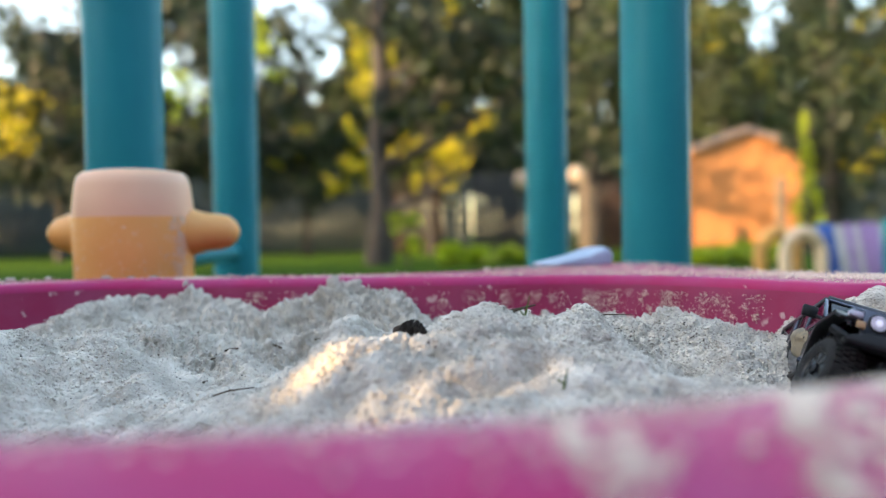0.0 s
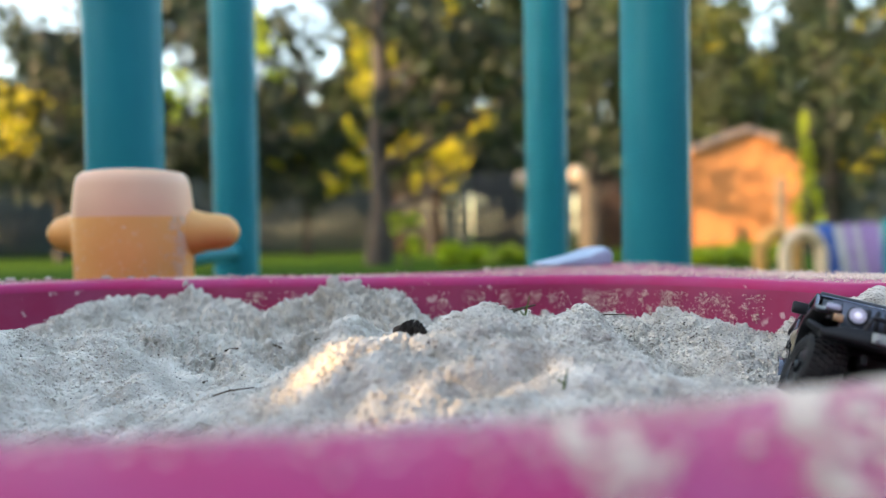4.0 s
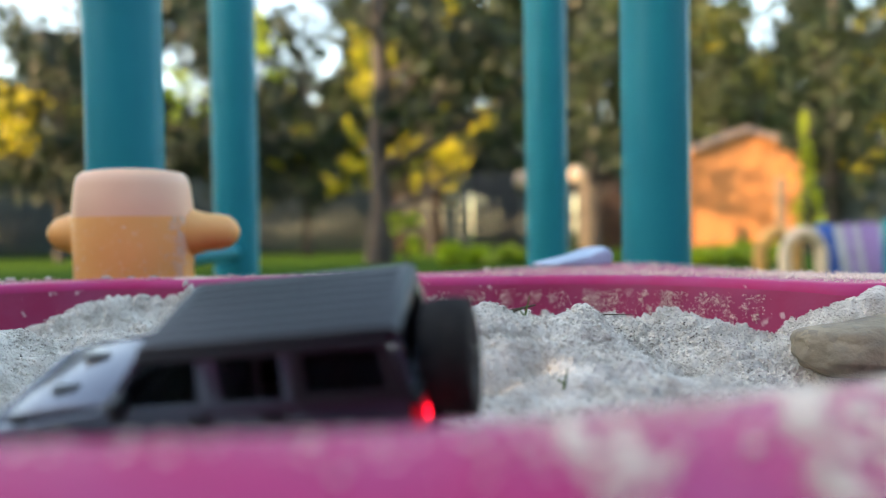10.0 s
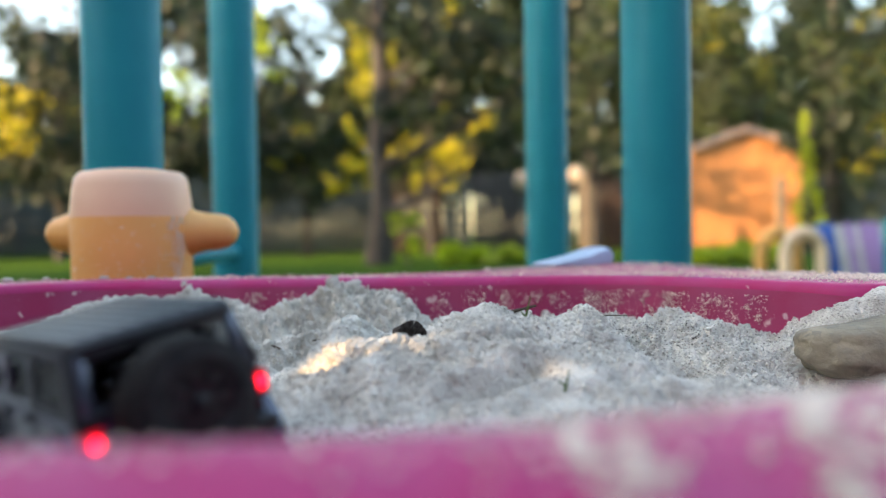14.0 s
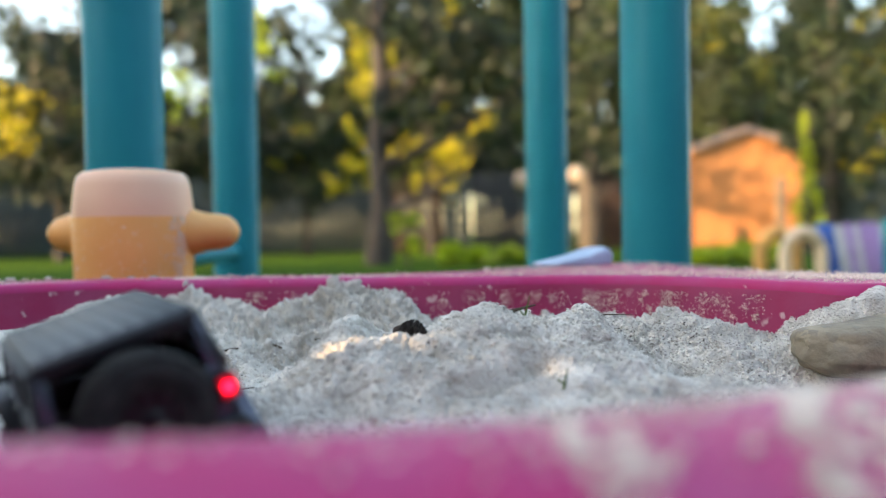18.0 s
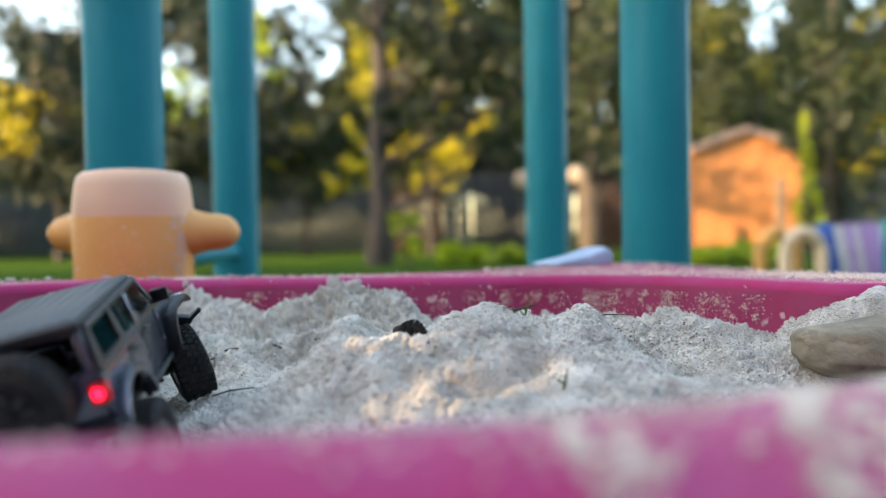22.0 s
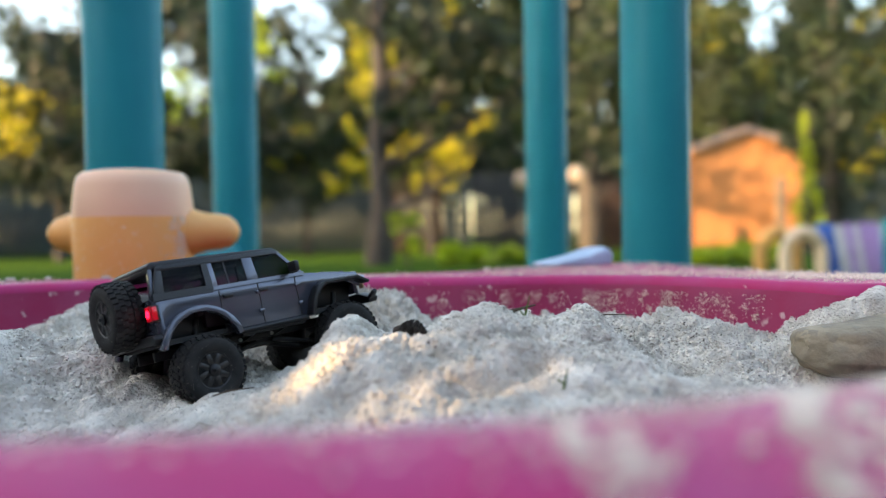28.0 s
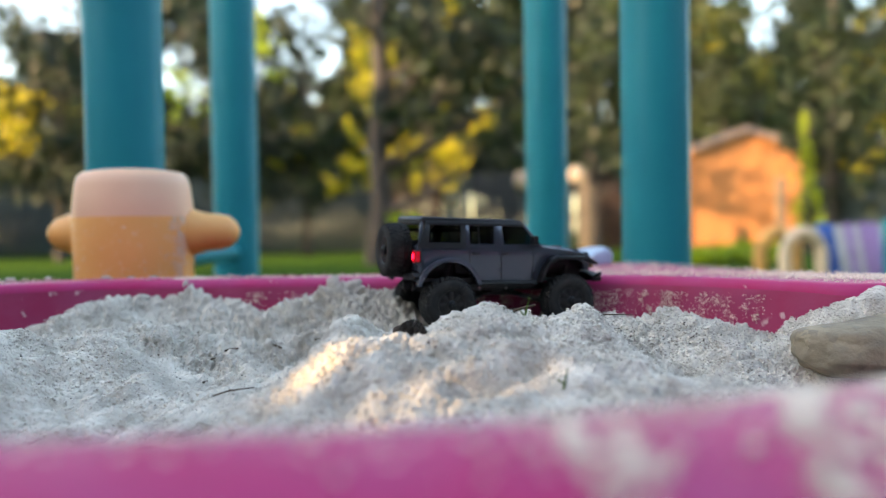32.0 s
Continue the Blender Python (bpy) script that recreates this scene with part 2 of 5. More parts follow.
# ---------------------------------------------------------------- ground and sandbox
def build_ground():
    verts, faces = [], []
    edge = [-600, -120, -40, -15, -6, -2, 0, 2, 6, 15, 40, 120, 600]
    for yv in edge:
        for xv in edge:
            verts.append((xv, yv + 5, 0.0))
    k = len(edge)
    for j in range(k - 1):
        for i in range(k - 1):
            faces.append((j * k + i, j * k + i + 1, (j + 1) * k + i + 1, (j + 1) * k + i))
    g = raw("ground", verts, faces, "soil", smooth=False)
    return tagged(g, "green lawn with patchy short grass", "lawn", kind="structure")


INNER = [(-0.30, 0.215), (-0.115, 0.206), (0.0, 0.2175), (0.075, 0.242), (0.153, 0.277), (0.30, 0.37), (0.46, 0.47), (0.495, 0.59), (0.43, 0.675),
         (0.355, 0.693), (0.325, 0.728), (0.25, 0.822), (0.16, 0.876), (0.0, 0.885), (-0.20, 0.90), (-0.40, 0.885), (-0.54, 0.76), (-0.56, 0.52), (-0.46, 0.30)]
OUTER = [(-0.33, 0.10), (-0.115, 0.085), (0.02, 0.095), (0.12, 0.125), (0.22, 0.175), (0.39, 0.27), (0.60, 0.40), (0.64, 0.60), (0.56, 0.74),
         (0.49, 0.80), (0.43, 0.93), (0.37, 1.10), (0.285, 1.30), (0.08, 1.14), (-0.16, 1.06), (-0.45, 1.02), (-0.66, 0.86), (-0.70, 0.50), (-0.57, 0.20)]
RIM_Z = 0.372


def rim_drop(d):
    return np.where(d < 0.045, 7.0 * d * d, 7.0 * 0.045 ** 2 + 0.63 * (d - 0.045))


def rim_height(x, y):
    """Height of the rim's upper side at points beyond the inner edge."""
    ins = closed_curve(INNER, 40)
    d = np.sqrt(((np.stack([x, y], 1)[:, None] - ins[None]) ** 2).sum(2)).min(axis=1)
    lip = 0.026 - 0.017 * step01(y, 0.45, 0.75)
    return RIM_Z - (1 - step01(y, 0.36, 0.55)) * rim_drop(np.maximum(d + 0.006 - lip, 0)) - np.maximum(lip - 0.006 - d, 0) ** 2 * 19


def build_sandbox():
    ins, outs = closed_curve(INNER, 16), closed_curve(OUTER, 16)
    n = len(ins)
    bm = bmesh.new()
    rings = []
    span = np.linalg.norm(outs - ins, axis=1)[:, None]
    out_dir = (outs - ins) / span

    def ring(offset, z, from_outer=False):
        base = outs if from_outer else ins
        p = base + out_dir * offset
        rings.append([bm.verts.new((a, b, h)) for (a, b), h in zip(p, np.broadcast_to(z, (n, 1))[:, 0])])

    LIP = 0.026 - 0.017 * step01(ins[:, 1], 0.45, 0.75)[:, None]      # the lip is tighter on the far side
    ring(-0.030, 0.16)
    ring(-0.020, 0.25)
    ring(-0.013, 0.30)
    ring(-0.008, 0.335)
    for a in (0, 18, 36, 54, 72, 90):                       # rounded inner lip
        r = LIP
        ring(-0.006 + r - r * math.cos(radians(a)), RIM_Z - r + r * math.sin(radians(a)))
    near = 1 - step01(ins[:, 1], 0.36, 0.55)[:, None]
    for d in (0.008, 0.018, 0.030, 0.044, 0.060):            # the near side is rounded like a roll
        ring(-0.006 + LIP + d, RIM_Z - near * rim_drop(d))
    for a in (90, 60, 30, 0):                                # rounded outer edge
        r = 0.02
        ring(-r + r * math.cos(radians(a)), RIM_Z - 0.004 - r + r * math.sin(radians(a)) - near * 0.045, True)
    ring(0.004, 0.22, True)
    ring(0.010, 0.10, True)
    ring(0.014, 0.0, True)
    root = tagged(new("sandbox"), "faded magenta moulded plastic sandbox with rounded rim", "sandbox")
    loops = [[v.co.copy() for v in r] for r in rings]
    bm.free()
    for name, lo, hi, label in (("inner_wall", 0, 4, "magenta inner wall with shade in its darker colour"), ("rim", 4, 16, "sandy magenta rounded rim"), ("outer_wall", 16, len(loops) - 1, "")):
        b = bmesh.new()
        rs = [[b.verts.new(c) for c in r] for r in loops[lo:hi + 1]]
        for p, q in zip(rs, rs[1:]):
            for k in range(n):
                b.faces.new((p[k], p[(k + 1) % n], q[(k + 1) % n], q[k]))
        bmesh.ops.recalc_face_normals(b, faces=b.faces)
        part(name, b, "rim" if name == "rim" else "shaded_rim_wall", root, label)
    return root


HILLS = [[6, 73, 13, -119, -7, 12, 0], [-14, -41, -24, 30, -22, -113, -15], [42, -18, 1, -9, 17, 66, -43], [126, -30, 19, 60, 8, -39, -162], [-88, 77, -40, 13, 39, 35, 196], [58, -39, 44, -6, -17, -8, -124], [17, 119, 45, 108, 31, 136, -25]]


MOUND_CREST = [(-0.101, 0.593, -24.1), (-0.095, 0.594, -5.3), (-0.086, 0.594, 2.3), (-0.078, 0.594, 20.6), (-0.067, 0.594, 1.6), (-0.053, 0.594, -8.3), (-0.036, 0.594, -7.3), (-0.021, 0.594, -17.7), (-0.011, 0.594, 2.3), (-0.000, 0.639, -0.3), (0.016, 0.639, -14.9), (0.027, 0.639, 9.8), (0.034, 0.639, 4.8), (0.043, 0.639, -5.1), (0.052, 0.639, -6.1), (0.063, 0.639, -0.5), (0.079, 0.639, -6.7), (0.097, 0.639, -1.0), (0.115, 0.639, 6.9), (0.133, 0.639, 1.1), (0.151, 0.639, -20.5), (0.169, 0.639, -28.4), (0.187, 0.639, -30.9), (0.209, 0.639, -8.8)]
BANK_CREST = [(-0.479, 0.863, -45.0), (-0.460, 0.863, 4.3), (-0.439, 0.863, -2.1), (-0.418, 0.864, -4.7), (-0.399, 0.864, 10.1), (-0.378, 0.864, 7.4), (-0.356, 0.864, 6.5), (-0.320, 0.864, -10.3), (-0.295, 0.864, -18.5), (-0.277, 0.864, 6.4), (-0.259, 0.864, -23.5), (-0.235, 0.864, -8.4), (-0.210, 0.864, -15.8), (-0.186, 0.864, -10.3), (-0.162, 0.864, -4.4), (-0.137, 0.864, -7.0), (-0.113, 0.864, 11.5), (-0.088, 0.864, 0.0), (-0.064, 0.864, -7.4), (-0.046, 0.864, 17.4), (-0.028, 0.864, -12.8), (-0.012, 0.864, -7.2), (0.255, 0.709, -2.3), (0.272, 0.708, -7.5), (0.292, 0.709, -0.3), (0.307, 0.709, -11.9), (0.325, 0.709, 23.1)]


def along(x, y, path, w):
    """1 on a path of points, fading away from it over the width w."""
    d = np.full(x.shape, 9.0)
    for (x0, y0), (x1, y1) in zip(path, path[1:]):
        k = np.clip(((x - x0) * (x1 - x0) + (y - y0) * (y1 - y0)) / ((x1 - x0) ** 2 + (y1 - y0) ** 2), 0, 1)
        d = np.minimum(d, (x - x0 - k * (x1 - x0)) ** 2 + (y - y0 - k * (y1 - y0)) ** 2)
    return np.exp(-d / (2 * w * w))


def sand_height(x, y, detail=True):
    z = np.full(x.shape, 0.29)
    for j, row in enumerate(HILLS):
        for i, h in enumerate(row):
            z += h / 1000 * np.exp(-((x - (-0.45 + 0.15 * i)) ** 2 + (y - (0.20 + 0.13 * j)) ** 2) / 0.0162)
    # swell on the mound's flank
    for cx, cy, h, w in ((-0.045, 0.52, 0.008, 0.035), (-0.085, 0.53, 0.006, 0.03), (0.405, 0.66, 0.024, 0.030)):
        z += h * np.exp(-((x - cx) ** 2 + (y - cy) ** 2) / (2 * w * w))
    if detail:
        z += 0.0040 * field(x, y, 0.055, 1) + 0.0038 * field(x, y, 0.030, 2)
        lump = np.maximum(field(x + 0.004 * field(x, y, 0.02, 8), y, 0.016, 3), -0.25)
        z += 0.0022 * lump + 0.0012 * field(x, y, 0.009, 4)
        # tyre ruts and drag marks where the truck has been
        u, v = x * 0.81 - y * 0.59, x * 0.59 + y * 0.81
        drag = step01(-x, 0.10, 0.17) * step01(0.70 - y, 0.0, 0.06)
        z += drag * (0.0058 * field(u, v * 0.22, 0.017, 9) + 0.0032 * field(u, v * 0.3, 0.0075, 10))
    # the sand lies lower along the far rim, but for the spill over it
    top = 0.325 + 0.052 * np.exp(-((x + 0.285) ** 2 + (y - 0.90) ** 2) / 0.0050) + 0.034 * np.exp(-((x + 0.115) ** 2 + (y - 0.86) ** 2) / 0.009)
    top = top + 0.10 * step01(0.84 - y - 0.95 * np.maximum(x - 0.16, 0), 0.0, 0.08)
    z = np.minimum(z, top + 0.003 * field(x, y, 0.012, 11) + 0.0015 * field(x, y, 0.004, 12))
    # the crests of the mound and of the bank along the far rim
    for crest, wx, wy in ((MOUND_CREST, 0.015, 0.036), (BANK_CREST, 0.017, 0.04)):
        for cx, cy, h in crest:
            z += h / 1000 * np.exp(-((x - cx) ** 2 / (2 * wx * wx) + (y - cy) ** 2 / (2 * wy * wy)))
    # sand heaped against the corner beside the stone, up to the rim
    for cx, cy, h, wx, wy in ((0.372, 0.688, 0.040, 0.024, 0.022), (0.430, 0.670, 0.026, 0.026, 0.030), (0.405, 0.600, 0.028, 0.040, 0.035)):
        z += h * np.exp(-((x - cx) ** 2 / (2 * wx * wx) + (y - cy) ** 2 / (2 * wy * wy)))
    if detail:
        # churned hollows and ridges in the trough and on the bank
        churn = step01(-x, 0.04, 0.12) * step01(y, 0.62, 0.70) * step01(0.83 - y, 0.0, 0.04)
        z += churn * (0.0060 * field(x + 0.4 * y, y - 0.2 * x, 0.050, 31) + 0.0055 * field(x, y, 0.024, 32))
        z -= 0.009 * along(x, y, ((-0.245, 0.690), (-0.195, 0.745), (-0.140, 0.770)), 0.020)
        z -= 0.010 * along(x, y, ((-0.165, 0.500), (-0.140, 0.560), (-0.128, 0.620)), 0.016)
        # an undercut ledge across the mound's face, and smaller cracks beside it
        for path, up, deep, w in ((((-0.003, 0.466), (0.004, 0.483), (0.030, 0.496), (0.062, 0.521)), 0.0075, 0.0120, 0.0055), (((0.030, 0.534), (0.077, 0.560), (0.121, 0.562)), 0.004, 0.004, 0.005),
                                  (((-0.055, 0.512), (-0.025, 0.524), (0.006, 0.512)), 0.004, 0.004, 0.006), (((0.090, 0.482), (0.135, 0.520), (0.180, 0.570)), 0.003, 0.005, 0.006)):
            z += up * along(x, y - 0.013, path, 0.009) - deep * along(x, y, path, w)
    return z


def cells(p, size, seed):
    """Rounded crumbs of that size in space: 1 at the middle of a crumb, falling off towards its edges."""
    q = p / size
    c = np.floor(q).astype(np.int64)
    best = np.full(len(q), 9.0)
    for dx, dy, dz in itertools.product((-1, 0, 1), repeat=3):
        n = c + (dx, dy, dz)
        k = n[:, 0] * 15731 + n[:, 2] * 789221
        m = n[:, 1] + n[:, 2] * 331
        d = sum((n[:, i] + lattice(k, m, seed + 7 * i) - q[:, i]) ** 2 for i in range(3))
        best = np.minimum(best, d)
    return np.maximum(1 - 1.25 * best, -0.4)


def sand_points(x, y):
    """Points of the crumbly sand surface above x, y."""
    h = 0.003
    z = sand_height(x, y)
    nx = (sand_height(x - h, y) - sand_height(x + h, y)) / (2 * h)
    ny = (sand_height(x, y - h) - sand_height(x, y + h)) / (2 * h)
    nrm = np.stack([nx, ny, np.ones_like(z)], 1)
    nrm /= np.linalg.norm(nrm, axis=1)[:, None]
    p = np.stack([x, y, z], 1)
    patch = step01(field(x, y, 0.060, 40) + 0.5 * field(x, y, 0.022, 41), -0.35, 0.45)
    bank = step01(y, 0.64, 0.74) * step01(-x, -0.02, 0.06)                     # crumbly bank under the far rim
    back = step01(y - 0.25 * x, 0.555, 0.60) * step01(x, 0.0, 0.06)             # crumbly back of the mound
    loose = 0.20 + 0.40 * patch * (1 - 0.6 * step01(-x, 0.10, 0.17) * step01(0.70 - y, 0.0, 0.06)) + 1.15 * bank * (0.55 + 0.45 * patch) * (1 - 0.6 * step01(y, 0.84, 0.88)) + 0.38 * back
    loose = loose * (1 - 0.75 * step01(x, 0.31, 0.37))
    d = loose * (0.0050 * (cells(p, 0.026, 48) - 0.5) + 0.0042 * (cells(p, 0.015, 49) - 0.5) + 0.0050 * (cells(p, 0.0088, 50) - 0.5) + 0.0052 * (cells(p, 0.0050, 51) - 0.5)) + (0.45 + 0.9 * loose) * 0.0022 * (cells(p, 0.0030, 52) - 0.5)
    return p + nrm * d[:, None]


def inside(x, y, loop):
    c = np.zeros(x.shape, bool)
    for (x0, y0), (x1, y1) in zip(loop, np.roll(loop, -1, axis=0)):
        hit = ((y0 > y) != (y1 > y)) & (x < (x1 - x0) * (y - y0) / (y1 - y0 + 1e-12) + x0)
        c ^= hit
    return c


def build_sand():
    xs = np.concatenate([np.arange(-0.60, -0.40, 0.006), np.arange(-0.40, 0.36, 0.00098), np.arange(0.36, 0.54, 0.0025)])
    ys = np.concatenate([np.arange(0.18, 0.32, 0.004), np.arange(0.32, 0.72, 0.00098), np.arange(0.72, 0.94, 0.0015)])
    gx, gy = np.meshgrid(xs, ys)
    loop = closed_curve(INNER, 6)
    keep = inside(gx, gy, loop + (loop - loop.mean(axis=0)) * 0.012)
    idx = -np.ones(gx.shape, np.int64)
    idx[keep] = np.arange(keep.sum())
    verts = sand_points(gx[keep], gy[keep])
    quad = np.stack([idx[:-1, :-1], idx[:-1, 1:], idx[1:, 1:], idx[1:, :-1]], -1).reshape(-1, 4)
    quad = quad[(quad >= 0).all(axis=1)]
    me = bpy.data.meshes.new("sand")
    me.vertices.add(len(verts))
    me.vertices.foreach_set("co", verts.ravel())
    me.loops.add(quad.size)
    me.loops.foreach_set("vertex_index", quad.ravel())
    me.polygons.add(len(quad))
    me.polygons.foreach_set("loop_start", np.arange(len(quad)) * 4)
    me.update(calc_edges=True)
    me.validate()
    me.materials.append(M["sand"])
    me.shade_smooth()
    return tagged(new("sand", me), "pale grey play sand heaped into rough mounds", "sand", kind="structure")


# ---------------------------------------------------------------- playground things
def build_posts():
    group = "teal playground posts"
    first = None
    for x, y in ((-0.537, 1.366), (0.406, 1.528), (-0.594, 2.31), (0.321, 2.47)):
        if first is None:
            bm = lathe([(0.0635, 0.0), (0.0635, 2.58), (0.058, 2.60)], 40)
            first = tagged(part("playground_post", bm, "teal"), "thick round teal powder-coated steel playground post", "post", group)
            part("base_collar", lathe([(0.078, 0.0), (0.078, 0.03), (0.070, 0.045), (0.0640, 0.046)], 40), "teal", first)
            part("post_cap", lathe([(0.069, 2.585), (0.069, 2.62), (0.045, 2.645), (0.01, 2.65)], 40), "teal", first)
            first.matrix_basis = pose(x, y, 0)
        else:
            copy_thing(first, pose(x, y, 0, 0, 0, 37 * y))
    rail = part("low_rail", tube([(-0.545, 1.43, 0.375), (-0.588, 2.245, 0.375)], 0.021, 16), "teal")
    tagged(rail, "low teal tube rail between two posts", "rail")


def build_capstan():
    """The orange drum with two stub handles beside the sandbox."""
    root = part("play_capstan", lathe([(0.086, 0.0), (0.086, 0.02), (0.079, 0.05), (0.0785, 0.30), (0.0800, 0.40), (0.0812, 0.4475), (0.0810, 0.4485)], 64), "orange")
    tagged(root, "orange plastic play drum with two stub handles and dried sand", "play drum")
    part("drum_cap", lathe([(0.0803, 0.4485), (0.0805, 0.452), (0.0790, 0.470), (0.0762, 0.492), (0.0735, 0.503), (0.0670, 0.510), (0.048, 0.5135), (0.012, 0.5145)], 64),
         "orange_top", root, "paler pinkish orange cap")
    for turn, reach in ((10, 0.1435), (-188, 0.128)):
        pts = [(d, 0, 0.427) for d in (0.05, 0.075, 0.088, 0.100, reach - 0.028, reach - 0.014, reach - 0.005, reach)]
        h = part("handle", tube(pts, [0.040, 0.036, 0.030, 0.0268, 0.0255, 0.0225, 0.015, 0.005], 24), "orange", root, "rounded orange stub handle")
        h.rotation_euler = (0, 0, radians(turn))
    root.matrix_basis = pose(-0.432, 1.125, 0.0)


def build_scoop():
    """A pale blue plastic lid lying aslant on the corner of the rim."""
    bm = prism([(-0.062, 0.0), (0.052, 0.0), (0.056, 0.016), (0.050, 0.025), (0.038, 0.026), (0.006, 0.016), (-0.062, 0.004)], -0.036, 0.036)
    root = tagged(part("toy_scoop", bevelled(bm, width=0.003, segments=3), "pale_blue"), "pale blue plastic toy scoop lying on the sandy rim", "toy scoop")
    part("scoop_lip", tube([(0.046, -0.032, 0.0245), (0.050, 0, 0.0265), (0.046, 0.032, 0.0245)], 0.004, 10), "pale_blue", root)
    root.matrix_basis = pose(0.190, 1.165, RIM_Z + 0.0005, 0, 0, 26) @ Matrix.Scale(0.85, 4)


def pebble(name, label, mat, x, y, z, sx, sy, sz, seed, turn=0):
    bm = bmesh.new()
    bmesh.ops.create_icosphere(bm, subdivisions=5, radius=1.0)
    for v in bm.verts:
        d = v.co.normalized()
        k = 1 + 0.16 * noise.noise(d * 1.3 + Vector((seed, 0, 0))) + 0.06 * noise.noise(d * 3.1 + Vector((0, seed, 0))) + 0.02 * noise.noise(d * 9)
        v.co = Vector((d.x * sx * k, d.y * sy * k, math.copysign(abs(d.z) ** 0.75, d.z) * sz * k))
    ob = part(name, bm, mat)
    ob.matrix_basis = pose(x, y, z, 0, 0, turn)
    return tagged(ob, label, "stone")


# ---------------------------------------------------------------- background
def leaves(name, mat, parent, blobs, size, per_area, seed, centre_y, depth):
    """Many small leaves in ellipsoids (x, z, half width, half height) round a trunk."""
    rng = np.random.default_rng(seed)
    pts = []
    for bx, bz, rx, rz in blobs:
        n = max(12, int(per_area * rx * rz))
        p = rng.normal(size=(n, 3))
        p /= np.linalg.norm(p, axis=1)[:, None]
        p *= (rng.random(n) ** 0.45)[:, None]
        # uneven outline: twigs gather the leaves
        tw = rng.normal(size=(max(4, n // 14), 3)) * 0.55
        pick = tw[rng.integers(0, len(tw), n)]
        p = 0.45 * p + 0.62 * pick + rng.normal(size=(n, 3)) * 0.10
        pts.append(np.stack([bx + p[:, 0] * rx, centre_y + p[:, 1] * depth, bz + p[:, 2] * rz], 1))
    p = np.concatenate(pts)
    p = p[p[:, 2] > 0.05]
    n = len(p)
    u = rng.normal(size=(n, 3))
    u /= np.linalg.norm(u, axis=1)[:, None]
    v = np.cross(u, rng.normal(size=(n, 3)))
    v /= np.linalg.norm(v, axis=1)[:, None]
    s = size * (0.55 + 0.9 * rng.random(n))[:, None]
    bend = np.cross(u, v) * s * 0.18
    quad = np.stack([p - u * s, p - v * s * 0.5 + bend, p + u * s, p + v * s * 0.5 + bend], 1)
    me = bpy.data.meshes.new(name)
    me.vertices.add(n * 4)
    me.vertices.foreach_set("co", quad.ravel())
    me.loops.add(n * 4)
    me.loops.foreach_set("vertex_index", np.arange(n * 4))
    me.polygons.add(n)
    me.polygons.foreach_set("loop_start", np.arange(n) * 4)
    me.update(calc_edges=True)
    me.materials.append(M[mat])
    ob = new(name, me)
    ob.parent = parent
    return ob


def tree(name, label, category, x, y, radius, height, crowns, seed, limbs=5, lean=0.0, depth=1.6):
    """A tapered trunk with limbs, and crowns: (material, leaf size, leaves per square metre, ellipsoids)."""
    rng = random.Random(seed)
    pts = [(x + lean * k / 6 + rng.uniform(-0.3, 0.3) * radius, y + rng.uniform(-0.3, 0.3) * radius, height * k / 6) for k in range(7)]
    trunk = part("trunk", tube(pts, [radius * (1.25 if k == 0 else 1 - 0.11 * k) for k in range(7)], 14), "bark")
    root = new(name)
    root.location = (0, 0, 0)
    tagged(root, label, category)
    trunk.parent = root
    spots = [(b[0], b[1]) for c in crowns for b in c[3]]
    rng.shuffle(spots)
    for bx, bz in spots[:limbs]:
        z0 = max(0.5, min(height * 0.9, bz - 0.6 - 0.2 * abs(bx - x)))
        xs = x + lean * z0 / height
        mid = (xs + (bx - xs) * 0.5 + rng.uniform(-0.15, 0.15), y + rng.uniform(-0.5, 0.5), z0 + (bz - z0) * 0.4)
        part("limb", tube([(xs, y, z0), mid, (bx, y + rng.uniform(-0.8, 0.8), bz)], [radius * 0.45, radius * 0.28, 0.012], 8), "bark", root)
    for k, (mat, size, per_area, blobs) in enumerate(crowns):
        leaves("crown", mat, root, blobs, size, per_area, seed * 10 + k, y, depth)
    return root


def fence_run(label, mat, x0, x1, y, height, seed):
    root = new("fence_panel")
    tagged(root, label, "fence", "garden fence")
    rng = random.Random(seed)
    n = max(2, int((x1 - x0) / 0.15))
    w = (x1 - x0) / n
    proto = solid(((0, 0, height / 2), (w * 0.93, 0.022, height)), bevel=0.006)
    first = part("board", proto, mat, root)
    first.matrix_basis = pose(x0 + w / 2, y, 0)
    for k in range(1, n):
        b = first.copy()
        scene.collection.objects.link(b)
        b.parent = root
        b.matrix_basis = pose(x0 + w * (k + 0.5), y + rng.uniform(-0.006, 0.006), 0) @ Matrix.Diagonal((1, 1, 1 + rng.uniform(-0.02, 0.02), 1))
    for z in (0.35, height - 0.3):
        part("rail", solid((((x0 + x1) / 2, y + 0.04, z), (x1 - x0, 0.05, 0.09)), bevel=0.006), mat, root)
    for x in (x0 + 0.05, x1 - 0.05):
        part("fence_post", solid(((x, y + 0.07, height / 2), (0.1, 0.1, height + 0.08)), bevel=0.008), mat, root)


